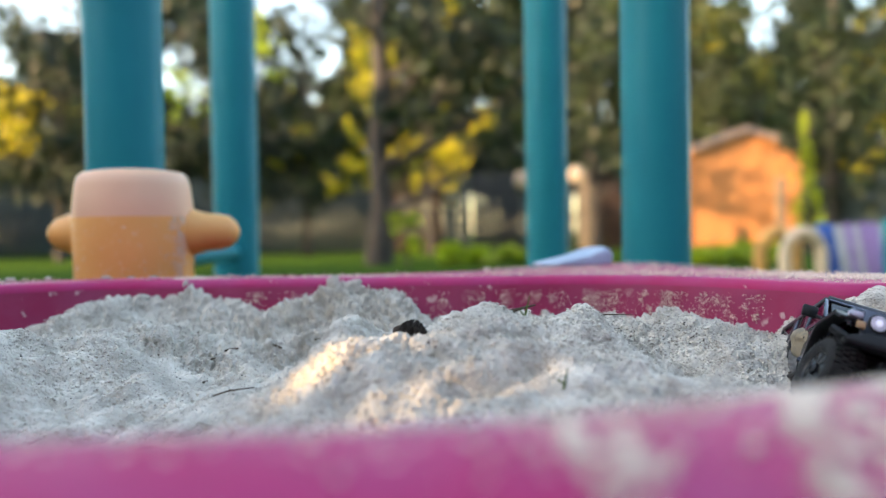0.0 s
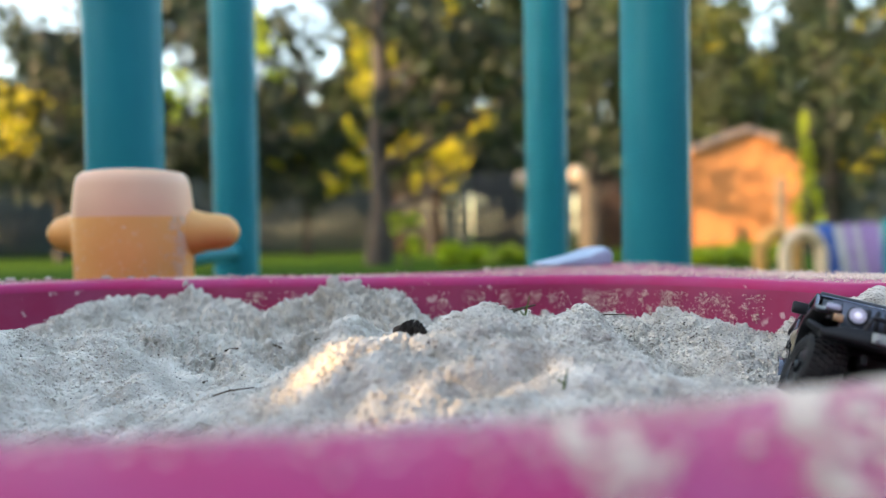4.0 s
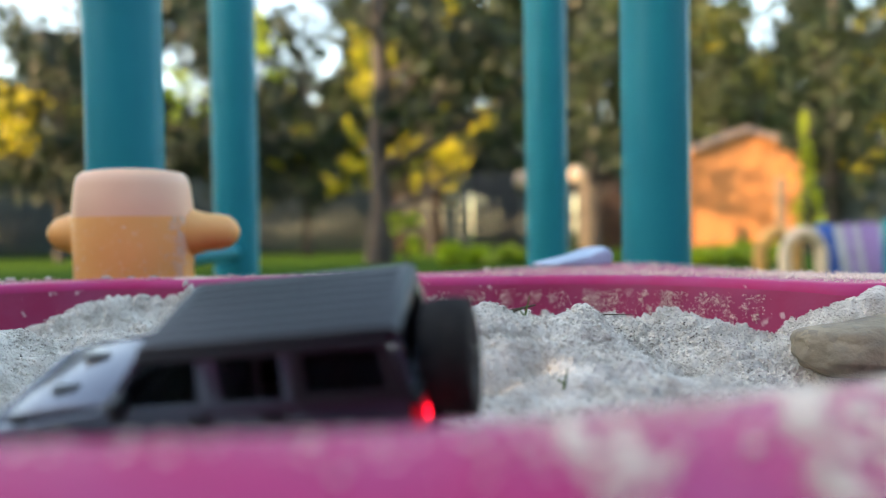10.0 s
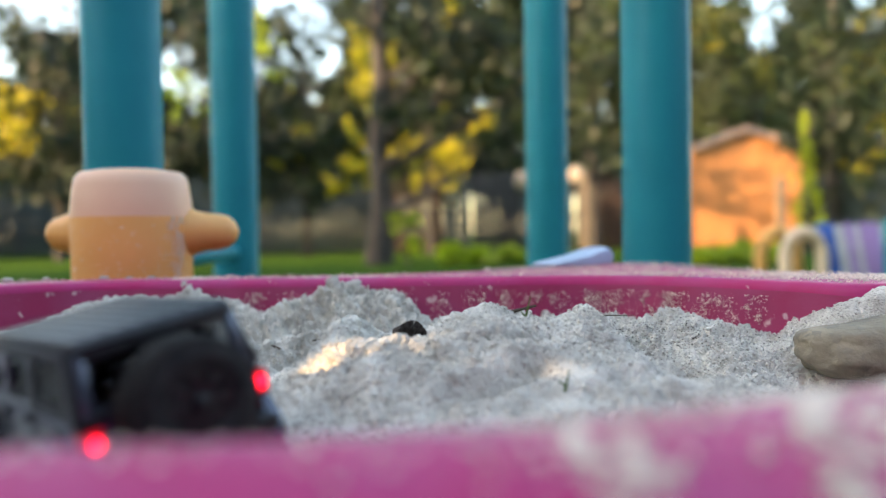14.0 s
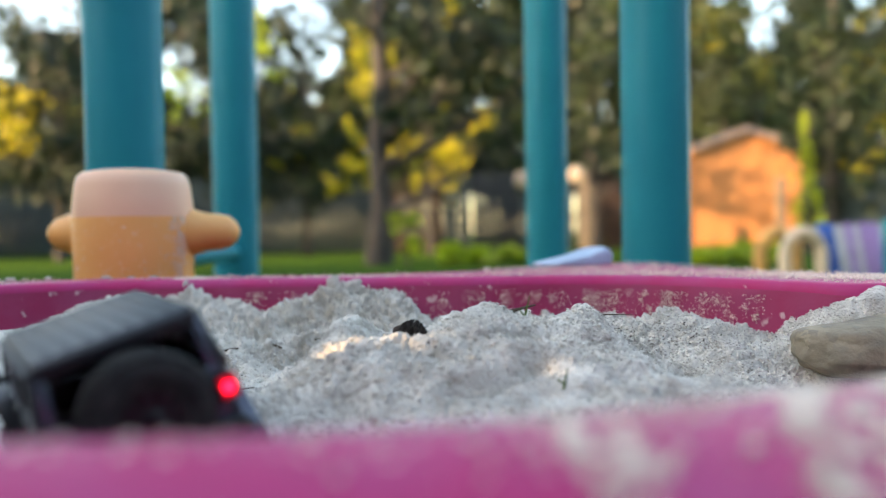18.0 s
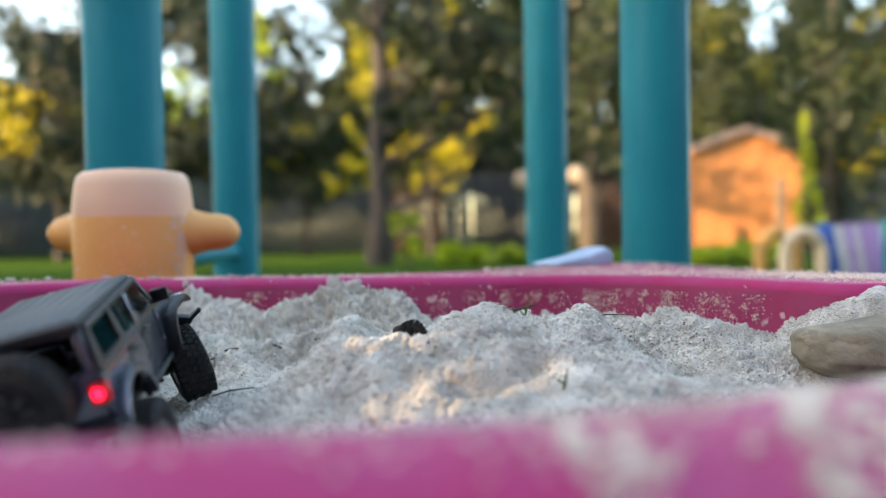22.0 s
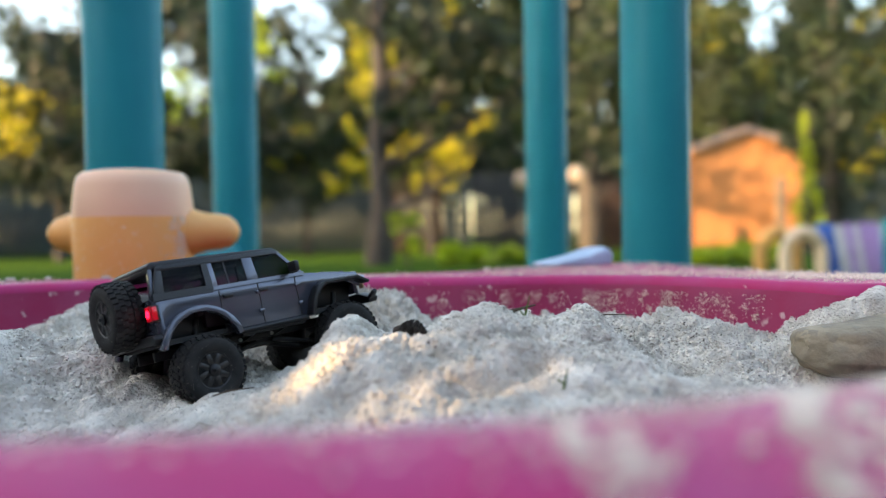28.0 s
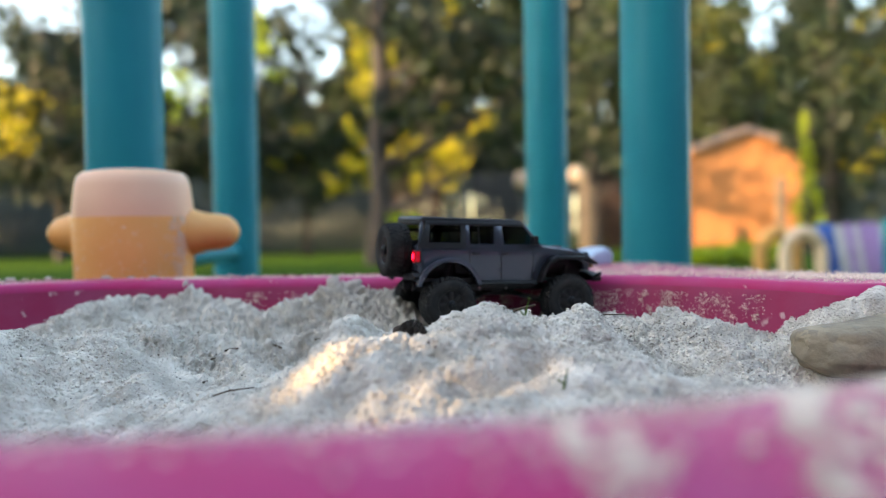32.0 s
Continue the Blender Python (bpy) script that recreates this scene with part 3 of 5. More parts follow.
def build_shed():
    root = new("garden_shed")
    tagged(root, "orange-brown boarded garden shed with low gable in evening sun", "shed")
    x0, x1, y, eave, apex = 5.60, 8.05, 18.0, 2.20, 2.62
    xm = (x0 + x1) / 2 - 0.05
    n = 17
    w = (x1 - x0) / n
    for k in range(n):
        xa, xb = x0 + w * k + 0.006, x0 + w * (k + 1) - 0.006

        def top(xx):
            return eave + (apex - eave) * (1 - abs(xx - xm) / ((x1 - x0) / 2 + 0.05))
        b = prism([(xa, 0.08), (xb, 0.08), (xb, top(xb)), (xa, top(xa))], y, y + 0.025)
        part("wall_board", bevelled(b, width=0.004, segments=1), "shed_wall", root, smooth=False)
    part("side_wall", solid(((x0 + 0.02, y + 1.1, eave / 2 + 0.04), (0.04, 2.1, eave - 0.06))), "shed_wall", root, smooth=False)
    part("side_wall", solid(((x1 - 0.02, y + 1.1, eave / 2 + 0.04), (0.04, 2.1, eave - 0.06))), "shed_wall", root, smooth=False)
    part("back_wall", solid(((xm, y + 2.15, eave / 2 + 0.04), (x1 - x0, 0.04, eave - 0.06))), "shed_wall", root, smooth=False)
    for s in (-1, 1):
        xe = x0 - 0.12 if s < 0 else x1 + 0.12
        b = prism([(xe, eave - 0.02), (xm, apex + 0.02), (xm, apex + 0.10), (xe, eave + 0.06)], y - 0.16, y + 2.35)
        part("roof_slope", bevelled(b, width=0.01, segments=1), "shed_roof", root, smooth=False)
        b = prism([(xe, eave - 0.06), (xm, apex - 0.02), (xm, apex + 0.09), (xe, eave + 0.05)], y - 0.19, y - 0.165)
        part("barge_board", b, "shed_roof", root, smooth=False)
    part("door_frame", solid(((7.0, y - 0.012, 0.95), (0.08, 0.022, 1.75)), ((7.85, y - 0.012, 0.95), (0.08, 0.022, 1.75)), ((7.425, y - 0.012, 1.86), (0.93, 0.022, 0.08))), "shed_wall", root, smooth=False)


def build_play_panel():
    """Far play equipment: an ochre arch with coloured panels."""
    root = new("play_tunnel")
    tagged(root, "ochre and cream arch with blue white and lilac play panels", "play equipment")
    y = 6.5
    def arch(cx, r, rr, yy, mat, label):
        pts = [(cx + r * math.cos(a), yy, 0.20 + 0.19 * math.sin(a)) for a in np.linspace(0, math.pi, 15)]
        part("arch", tube([(pts[0][0], yy, 0)] + pts + [(pts[-1][0], yy, 0)], rr, 12), mat, root, label)
    arch(2.86, 0.150, 0.058, y + 0.35, "yellow_plastic", "ochre plastic arch")
    arch(2.92, 0.150, 0.052, y, "cream_plastic", "cream plastic arch")
    xx = 3.12
    for k, (mat, w) in enumerate((("blue_plastic", 0.12), ("white_plastic", 0.09), ("lilac_plastic", 0.06), ("white_plastic", 0.05), ("lilac_plastic", 0.16), ("white_plastic", 0.05), ("lilac_plastic", 0.1))):
        b = prism([(xx + 0.02, 0.0), (xx + w + 0.02, 0.0), (xx + w - 0.06, 0.46 - 0.015 * (k % 2)), (xx - 0.06, 0.46 - 0.015 * (k % 2))], y + 0.05, y + 0.09)
        part("panel", bevelled(b, width=0.008), mat, root)
        xx += w + 0.004
    pst = part("playground_post", lathe([(0.0635, 0.0), (0.0635, 0.46), (0.05, 0.485), (0.02, 0.49)], 24), "teal")
    pst.matrix_basis = pose(3.66, 6.55, 0)
    tagged(pst, "short teal post beside the play panels", "post")


def build_background():
    for lab, mat, x0, x1, y, h, s in (
            ("weathered grey board fence darkened as in shade", "fence_dark", -13.0, -9.0, 19.6, 1.8, 1), ("weathered grey board fence darkened as in shade", "fence_dark", -8.96, -5.5, 19.6, 1.8, 2),
            ("weathered grey board fence darkened as in shade", "fence_dark", -5.46, -1.6, 19.6, 1.75, 3), ("brown stained board fence", "fence_brown", -1.56, -0.2, 19.4, 1.8, 4),
            ("weathered grey board fence darkened as in shade", "fence_dark", -0.16, 0.7, 19.6, 1.8, 5), ("silver-grey weathered board fence darkened as in shade", "fence_grey", 0.74, 2.3, 19.4, 1.85, 6),
            ("weathered grey board fence darkened as in shade", "fence_dark", 2.34, 3.2, 19.6, 1.8, 7), ("brown stained board fence", "fence_brown", 3.24, 5.4, 19.4, 1.75, 8),
            ("weathered grey board fence darkened as in shade", "fence_dark", 8.4, 13.0, 19.6, 1.8, 9)):
        fence_run(lab, mat, x0, x1, y, h, s)
    p = part("wooden_post", solid(((2.87, 16.2, 0.82), (0.15, 0.14, 1.64)), bevel=0.02), "post_wood")
    tagged(p, "pale weathered wooden post standing on the lawn", "post")
    p = part("wooden_post", solid(((-0.1, 17.0, 0.9), (0.2, 0.15, 1.8)), bevel=0.02), "fence_brown")
    tagged(p, "reddish brown wooden post on the lawn", "post")
    p = part("wooden_post", solid(((6.75, 16.0, 0.72), (0.16, 0.14, 1.44)), bevel=0.02), "post_wood")
    tagged(p, "pale wooden post in front of the shed", "post")
    for k, (x, z, y) in enumerate(((0.17, 1.17, 17.3), (1.75, 1.55, 17.4), (2.85, 1.62, 16.9))):
        root = new("garden_lamp")
        tagged(root, "round beige garden lamp on a thin post", "garden lamp", "garden lamps")
        part("globe", lathe([(0.03, z - 0.2), (0.15, z - 0.14), (0.20, z), (0.15, z + 0.14), (0.03, z + 0.2)], 20), "lamp_glass", root, at=pose(x, y, 0))
        part("pole", tube([(x, y, 0), (x, y, z - 0.18)], 0.02, 8), "fence_dark", root)
    # golden and lime clumps in the dark crowns are coloured as if sunlit
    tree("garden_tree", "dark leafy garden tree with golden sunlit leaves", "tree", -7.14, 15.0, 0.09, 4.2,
         [("leaf_dark", 0.09, 832, [(-7.49, 3.63, 0.58, 0.85), (-7.09, 2.25, 0.63, 0.74), (-7.84, 1.73, 0.63, 0.63), (-6.89, 1.40, 0.53, 0.63), (-6.81, 3.41, 0.37, 0.74)]), ("leaf_sunlit_gold", 0.09, 800, [(-8.09, 2.63, 0.34, 0.53), (-7.46, 2.36, 0.40, 0.32), (-8.15, 2.10, 0.26, 0.26), (-7.71, 3.10, 0.23, 0.32)]), ("leaf_olive", 0.08, 500, [(-7.91, 4.16, 0.23, 0.42), (-7.08, 2.99, 0.26, 0.63)]), ("leaf_dark", 0.1, 380, [(-8.07, 4.27, 0.42, 0.63), (-7.90, 4.69, 0.32, 0.32)])], 11)
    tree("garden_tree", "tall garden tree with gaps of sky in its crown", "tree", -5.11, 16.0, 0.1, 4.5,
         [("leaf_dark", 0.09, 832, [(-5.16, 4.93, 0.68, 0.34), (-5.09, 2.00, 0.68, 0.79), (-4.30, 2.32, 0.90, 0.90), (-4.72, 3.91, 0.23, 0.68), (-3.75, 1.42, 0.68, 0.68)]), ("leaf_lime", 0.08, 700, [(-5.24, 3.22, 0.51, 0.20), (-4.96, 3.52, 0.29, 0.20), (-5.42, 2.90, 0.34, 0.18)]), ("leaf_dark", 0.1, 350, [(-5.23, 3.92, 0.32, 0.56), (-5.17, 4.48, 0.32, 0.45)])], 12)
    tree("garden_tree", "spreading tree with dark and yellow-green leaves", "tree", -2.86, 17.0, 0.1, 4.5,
         [("leaf_dark", 0.09, 832, [(-3.36, 3.15, 0.60, 0.60), (-2.89, 2.30, 0.84, 0.72), (-3.62, 1.83, 0.60, 0.60), (-2.29, 2.65, 0.48, 0.72), (-2.37, 5.23, 0.72, 0.17), (-3.70, 4.23, 0.19, 0.48), (-2.72, 1.34, 0.72, 0.48)]), ("leaf_olive", 0.08, 704, [(-3.25, 2.07, 0.42, 0.34), (-2.83, 2.54, 0.36, 0.30), (-2.16, 3.25, 0.30, 0.48)]), ("leaf_sunlit_gold", 0.085, 800, [(-1.67, 4.20, 0.38, 0.66), (-1.53, 3.36, 0.34, 0.43), (-3.19, 2.01, 0.34, 0.24), (-2.83, 2.56, 0.29, 0.22), (-2.16, 1.48, 0.31, 0.26), (-1.70, 1.87, 0.41, 0.41), (-1.87, 2.47, 0.34, 0.26)]), ("leaf_lime", 0.08, 600, [(-3.70, 4.59, 0.19, 0.60), (-3.44, 3.92, 0.34, 0.34)]), ("leaf_dark", 0.1, 520, [(-2.92, 4.52, 0.78, 0.90), (-3.34, 4.70, 0.36, 0.60)])], 13)
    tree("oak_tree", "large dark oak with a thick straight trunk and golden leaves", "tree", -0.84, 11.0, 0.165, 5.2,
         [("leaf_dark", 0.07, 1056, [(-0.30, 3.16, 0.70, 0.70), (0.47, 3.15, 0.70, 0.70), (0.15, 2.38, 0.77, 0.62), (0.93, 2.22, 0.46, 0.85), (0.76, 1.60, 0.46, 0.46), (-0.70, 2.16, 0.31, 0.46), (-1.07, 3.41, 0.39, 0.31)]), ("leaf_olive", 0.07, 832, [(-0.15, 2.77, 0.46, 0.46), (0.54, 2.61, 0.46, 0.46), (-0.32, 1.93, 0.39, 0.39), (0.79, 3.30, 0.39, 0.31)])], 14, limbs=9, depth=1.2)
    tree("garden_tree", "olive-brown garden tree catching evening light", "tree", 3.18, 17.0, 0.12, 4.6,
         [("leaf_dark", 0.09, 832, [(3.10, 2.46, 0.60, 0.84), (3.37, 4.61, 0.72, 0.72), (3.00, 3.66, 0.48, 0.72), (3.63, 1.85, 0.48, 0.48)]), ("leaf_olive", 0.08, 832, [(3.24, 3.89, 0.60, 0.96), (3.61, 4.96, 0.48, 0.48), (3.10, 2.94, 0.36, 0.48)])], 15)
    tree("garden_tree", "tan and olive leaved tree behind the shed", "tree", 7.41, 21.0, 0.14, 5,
         [("leaf_olive", 0.1, 960, [(7.27, 5.55, 0.74, 1.04), (7.39, 3.92, 0.89, 0.89), (8.43, 4.20, 0.59, 0.89), (6.79, 3.34, 0.44, 0.59), (8.34, 3.32, 0.59, 0.44)]), ("leaf_dark", 0.1, 768, [(7.82, 3.25, 0.89, 0.44), (9.03, 4.93, 0.44, 1.18), (7.25, 4.66, 0.89, 1.33)]), ("leaf_sunlit_gold", 0.09, 242, [(8.21, 4.50, 0.38, 0.59), (7.12, 5.85, 0.33, 0.59)]), ("leaf_dark", 0.1, 380, [(8.53, 5.83, 0.59, 0.74)])], 16)
    tree("conifer", "dark green dense conifer with edges coloured sunlit gold", "tree", 6.81, 14.0, 0.13, 4.8,
         [("leaf_dark", 0.07, 1344, [(6.82, 3.81, 0.59, 0.59), (6.61, 2.93, 0.59, 0.69), (7.19, 2.72, 0.59, 0.79), (6.89, 1.84, 0.69, 0.69), (7.37, 1.24, 0.49, 0.59), (6.40, 2.14, 0.39, 0.69), (7.70, 3.60, 0.39, 0.59), (6.87, 0.95, 0.69, 0.49)]), ("leaf_olive", 0.07, 640, [(6.70, 2.88, 0.35, 0.30), (6.52, 3.72, 0.30, 0.49), (7.09, 2.23, 0.30, 0.30), (7.54, 3.01, 0.30, 0.59)]), ("leaf_sunlit_gold", 0.07, 900, [(7.60, 3.21, 0.26, 0.44), (7.08, 1.44, 0.18, 0.18), (6.78, 1.40, 0.14, 0.18), (7.53, 2.27, 0.32, 0.37), (7.69, 2.72, 0.22, 0.30), (7.31, 4.00, 0.20, 0.20), (7.68, 1.93, 0.18, 0.30)]), ("leaf_dark", 0.09, 450, [(7.22, 4.20, 0.39, 0.39)])], 17)
    tree("garden_tree", "slender tree full of leaves coloured sunlit gold", "tree", -0.22, 16.5, 0.07, 4.4,
         [("leaf_sunlit_gold", 0.085, 800, [(-0.92, 4.14, 0.26, 0.30), (-0.77, 2.10, 0.46, 0.35), (-0.55, 1.46, 0.26, 0.21), (0.13, 3.11, 0.23, 0.23), (0.21, 1.97, 0.56, 0.40), (0.03, 1.51, 0.40, 0.26), (0.82, 2.31, 0.28, 0.33), (0.98, 2.83, 0.23, 0.23), (0.14, 4.85, 0.21, 0.21), (-0.93, 3.26, 0.21, 0.26)]), ("leaf_olive", 0.08, 500, [(-0.24, 2.91, 0.58, 0.70), (0.80, 2.43, 0.58, 0.46), (-0.96, 1.41, 0.46, 0.35)])], 24)
    tree("cypress", "slim bright lime-green cypress beside the shed", "tree", 6.03, 13.2, 0.05, 2.3,
         [("leaf_lime", 0.055, 1500, [(5.98, 1.98, 0.13, 0.36), (6.00, 1.48, 0.16, 0.38), (6.06, 0.98, 0.19, 0.40), (6.02, 0.58, 0.21, 0.30)])], 18, limbs=2, depth=0.25)
    tree("sapling", "young sapling with a few lime leaves", "sapling", -0.44, 10.0, 0.02, 0.7,
         [("leaf_lime", 0.07, 1500, [(-0.57, 0.52, 0.13, 0.11), (-0.40, 0.61, 0.11, 0.11), (-0.36, 0.27, 0.13, 0.15), (-0.59, 0.64, 0.08, 0.08)])], 19, limbs=3, depth=0.15)
    tree("far_tree", "tall dark tree in the woods behind the gardens", "tree", -12.56, 24.0, 0.14, 6.5,
         [("leaf_dark", 0.16, 600, [(-12.56, 7.06, 0.19, 0.17), (-11.88, 6.31, 0.51, 0.47), (-11.03, 6.38, 0.51, 0.47), (-11.80, 5.70, 0.78, 0.73), (-11.10, 5.49, 0.78, 0.73), (-13.50, 4.96, 0.51, 0.47), (-12.46, 4.85, 0.51, 0.47), (-11.73, 4.62, 0.78, 0.73), (-11.12, 4.95, 0.78, 0.73), (-13.45, 3.85, 0.78, 0.73), (-12.85, 4.23, 0.78, 0.73), (-11.89, 4.20, 0.78, 0.73), (-10.83, 3.95, 0.78, 0.73), (-13.78, 3.18, 0.78, 0.73), (-12.78, 3.45, 0.78, 0.73), (-11.80, 3.44, 0.78, 0.73), (-10.99, 3.10, 0.78, 0.73), (-13.45, 2.68, 0.78, 0.73), (-12.78, 2.42, 0.78, 0.73), (-11.91, 2.58, 0.78, 0.73), (-11.17, 2.58, 0.78, 0.73)]), ("leaf_olive", 0.14, 460, [(-11.80, 5.70, 0.78, 0.73), (-11.10, 5.49, 0.78, 0.73), (-13.50, 4.96, 0.51, 0.47)])], 60, limbs=4, depth=1.4)
    tree("far_tree", "tall dark tree in the woods behind the gardens", "tree", -8.30, 24.0, 0.14, 6.5,
         [("leaf_dark", 0.16, 600, [(-10.30, 7.93, 0.78, 0.73), (-9.29, 7.63, 0.78, 0.73), (-8.50, 7.50, 0.78, 0.73), (-7.78, 7.77, 0.78, 0.73), (-10.19, 7.05, 0.78, 0.73), (-9.06, 7.15, 0.78, 0.73), (-8.62, 7.14, 0.78, 0.73), (-7.58, 6.81, 0.78, 0.73), (-9.95, 6.10, 0.78, 0.73), (-9.30, 6.11, 0.78, 0.73), (-8.31, 6.38, 0.30, 0.29), (-10.13, 5.58, 0.78, 0.73), (-9.19, 5.46, 0.78, 0.73), (-6.97, 5.63, 0.30, 0.29), (-10.18, 4.63, 0.78, 0.73), (-9.47, 4.54, 0.78, 0.73), (-8.56, 4.57, 0.51, 0.47), (-9.91, 4.20, 0.78, 0.73), (-9.39, 4.01, 0.78, 0.73), (-8.26, 4.15, 0.78, 0.73), (-7.82, 3.89, 0.78, 0.73), (-10.08, 3.21, 0.78, 0.73)]), ("leaf_olive", 0.14, 460, [(-9.28, 3.42, 0.78, 0.73), (-8.44, 3.32, 0.78, 0.73), (-7.64, 3.28, 0.78, 0.73), (-9.93, 2.72, 0.78, 0.73), (-9.24, 2.71, 0.78, 0.73), (-8.45, 2.29, 0.78, 0.73), (-7.43, 2.65, 0.78, 0.73), (-7.78, 7.77, 0.78, 0.73), (-10.19, 7.05, 0.78, 0.73), (-9.06, 7.15, 0.78, 0.73)])], 61, limbs=4, depth=1.4)
    tree("far_tree", "tall dark tree in the woods behind the gardens", "tree", -5.21, 24.0, 0.14, 6.5,
         [("leaf_dark", 0.16, 600, [(-6.69, 7.59, 0.78, 0.73), (-5.93, 7.73, 0.78, 0.73), (-6.83, 6.87, 0.78, 0.73), (-5.84, 6.78, 0.78, 0.73), (-6.88, 6.16, 0.51, 0.47), (-5.98, 6.31, 0.78, 0.73), (-6.01, 5.50, 0.78, 0.73), (-6.54, 4.82, 0.78, 0.73), (-5.78, 4.55, 0.78, 0.73), (-5.07, 4.58, 0.51, 0.47), (-4.21, 4.48, 0.78, 0.73), (-6.77, 3.96, 0.78, 0.73), (-6.06, 4.00, 0.78, 0.73), (-5.12, 4.02, 0.78, 0.73), (-4.07, 3.87, 0.78, 0.73), (-6.83, 3.30, 0.78, 0.73), (-5.77, 3.32, 0.78, 0.73), (-4.88, 3.05, 0.78, 0.73), (-4.49, 3.03, 0.78, 0.73), (-3.62, 3.05, 0.78, 0.73), (-6.61, 2.49, 0.78, 0.73), (-5.76, 2.61, 0.78, 0.73)]), ("leaf_olive", 0.14, 460, [(-5.25, 2.57, 0.78, 0.73), (-4.19, 2.38, 0.78, 0.73), (-4.70, 6.97, 0.17, 0.27), (-3.70, 5.86, 0.20, 0.24), (-5.03, 5.45, 0.24, 0.20), (-4.14, 5.10, 0.24, 0.15), (-4.37, 6.29, 0.14, 0.14), (-5.84, 6.78, 0.78, 0.73), (-6.88, 6.16, 0.51, 0.47), (-5.98, 6.31, 0.78, 0.73)])], 62, limbs=4, depth=1.4)
    tree("far_tree", "tall dark tree in the woods behind the gardens", "tree", -1.81, 24.0, 0.14, 6.5,
         [("leaf_dark", 0.16, 600, [(-2.73, 7.48, 0.51, 0.47), (-1.46, 7.67, 0.78, 0.73), (-0.62, 7.66, 0.78, 0.73), (-0.09, 7.70, 0.78, 0.73), (-2.71, 6.86, 0.78, 0.73), (-1.80, 6.73, 0.78, 0.73), (-0.72, 6.81, 0.78, 0.73), (-0.07, 6.96, 0.78, 0.73), (-2.75, 6.15, 0.51, 0.47), (-1.89, 6.09, 0.78, 0.73), (-0.98, 6.12, 0.78, 0.73), (-2.31, 5.45, 0.78, 0.73), (-1.85, 5.41, 0.78, 0.73), (-1.06, 5.40, 0.78, 0.73), (-3.42, 4.65, 0.51, 0.47), (-2.67, 4.85, 0.78, 0.73), (-1.83, 4.75, 0.78, 0.73), (-1.09, 4.50, 0.78, 0.73), (-3.17, 3.91, 0.78, 0.73), (-2.73, 4.07, 0.78, 0.73), (-1.89, 3.77, 0.78, 0.73), (-0.67, 3.89, 0.78, 0.73)]), ("leaf_olive", 0.14, 460, [(0.02, 3.85, 0.78, 0.73), (-2.63, 3.07, 0.78, 0.73), (-1.71, 3.04, 0.78, 0.73), (-0.95, 3.07, 0.78, 0.73), (-3.30, 2.32, 0.78, 0.73), (-2.77, 2.21, 0.78, 0.73), (-1.91, 2.52, 0.78, 0.73), (-0.78, 2.34, 0.78, 0.73), (-0.09, 7.70, 0.78, 0.73), (-2.71, 6.86, 0.78, 0.73), (-1.80, 6.73, 0.78, 0.73)])], 63, limbs=4, depth=1.4)
    tree("far_tree", "tall dark tree in the woods behind the gardens", "tree", 1.93, 24.0, 0.14, 6.5,
         [("leaf_dark", 0.16, 600, [(0.80, 7.62, 0.78, 0.73), (1.83, 7.37, 0.78, 0.73), (2.79, 7.56, 0.78, 0.73), (3.21, 7.42, 0.78, 0.73), (0.82, 6.81, 0.78, 0.73), (1.87, 6.71, 0.78, 0.73), (2.49, 6.67, 0.78, 0.73), (3.46, 6.89, 0.78, 0.73), (0.20, 6.11, 0.78, 0.73), (0.78, 5.98, 0.78, 0.73), (1.52, 6.04, 0.78, 0.73), (2.42, 6.04, 0.78, 0.73), (3.26, 6.20, 0.78, 0.73), (0.08, 5.50, 0.78, 0.73), (0.92, 5.34, 0.78, 0.73), (1.93, 5.19, 0.78, 0.73), (2.64, 5.14, 0.78, 0.73), (3.54, 5.49, 0.78, 0.73), (0.23, 4.67, 0.78, 0.73), (0.66, 4.60, 0.78, 0.73), (1.87, 4.38, 0.78, 0.73), (2.72, 4.57, 0.78, 0.73)]), ("leaf_dark", 0.16, 600, [(0.69, 2.25, 0.78, 0.73), (1.84, 2.20, 0.78, 0.73), (2.41, 2.17, 0.78, 0.73), (3.31, 2.21, 0.78, 0.73)]), ("leaf_olive", 0.14, 460, [(0.81, 3.68, 0.78, 0.73), (1.85, 3.80, 0.78, 0.73), (2.32, 3.70, 0.78, 0.73), (0.16, 3.08, 0.78, 0.73), (0.90, 2.99, 0.78, 0.73), (1.67, 3.10, 0.78, 0.73), (2.34, 3.15, 0.78, 0.73), (0.08, 2.19, 0.78, 0.73), (3.21, 7.42, 0.78, 0.73), (0.82, 6.81, 0.78, 0.73), (1.87, 6.71, 0.78, 0.73)])], 64, limbs=4, depth=1.4)
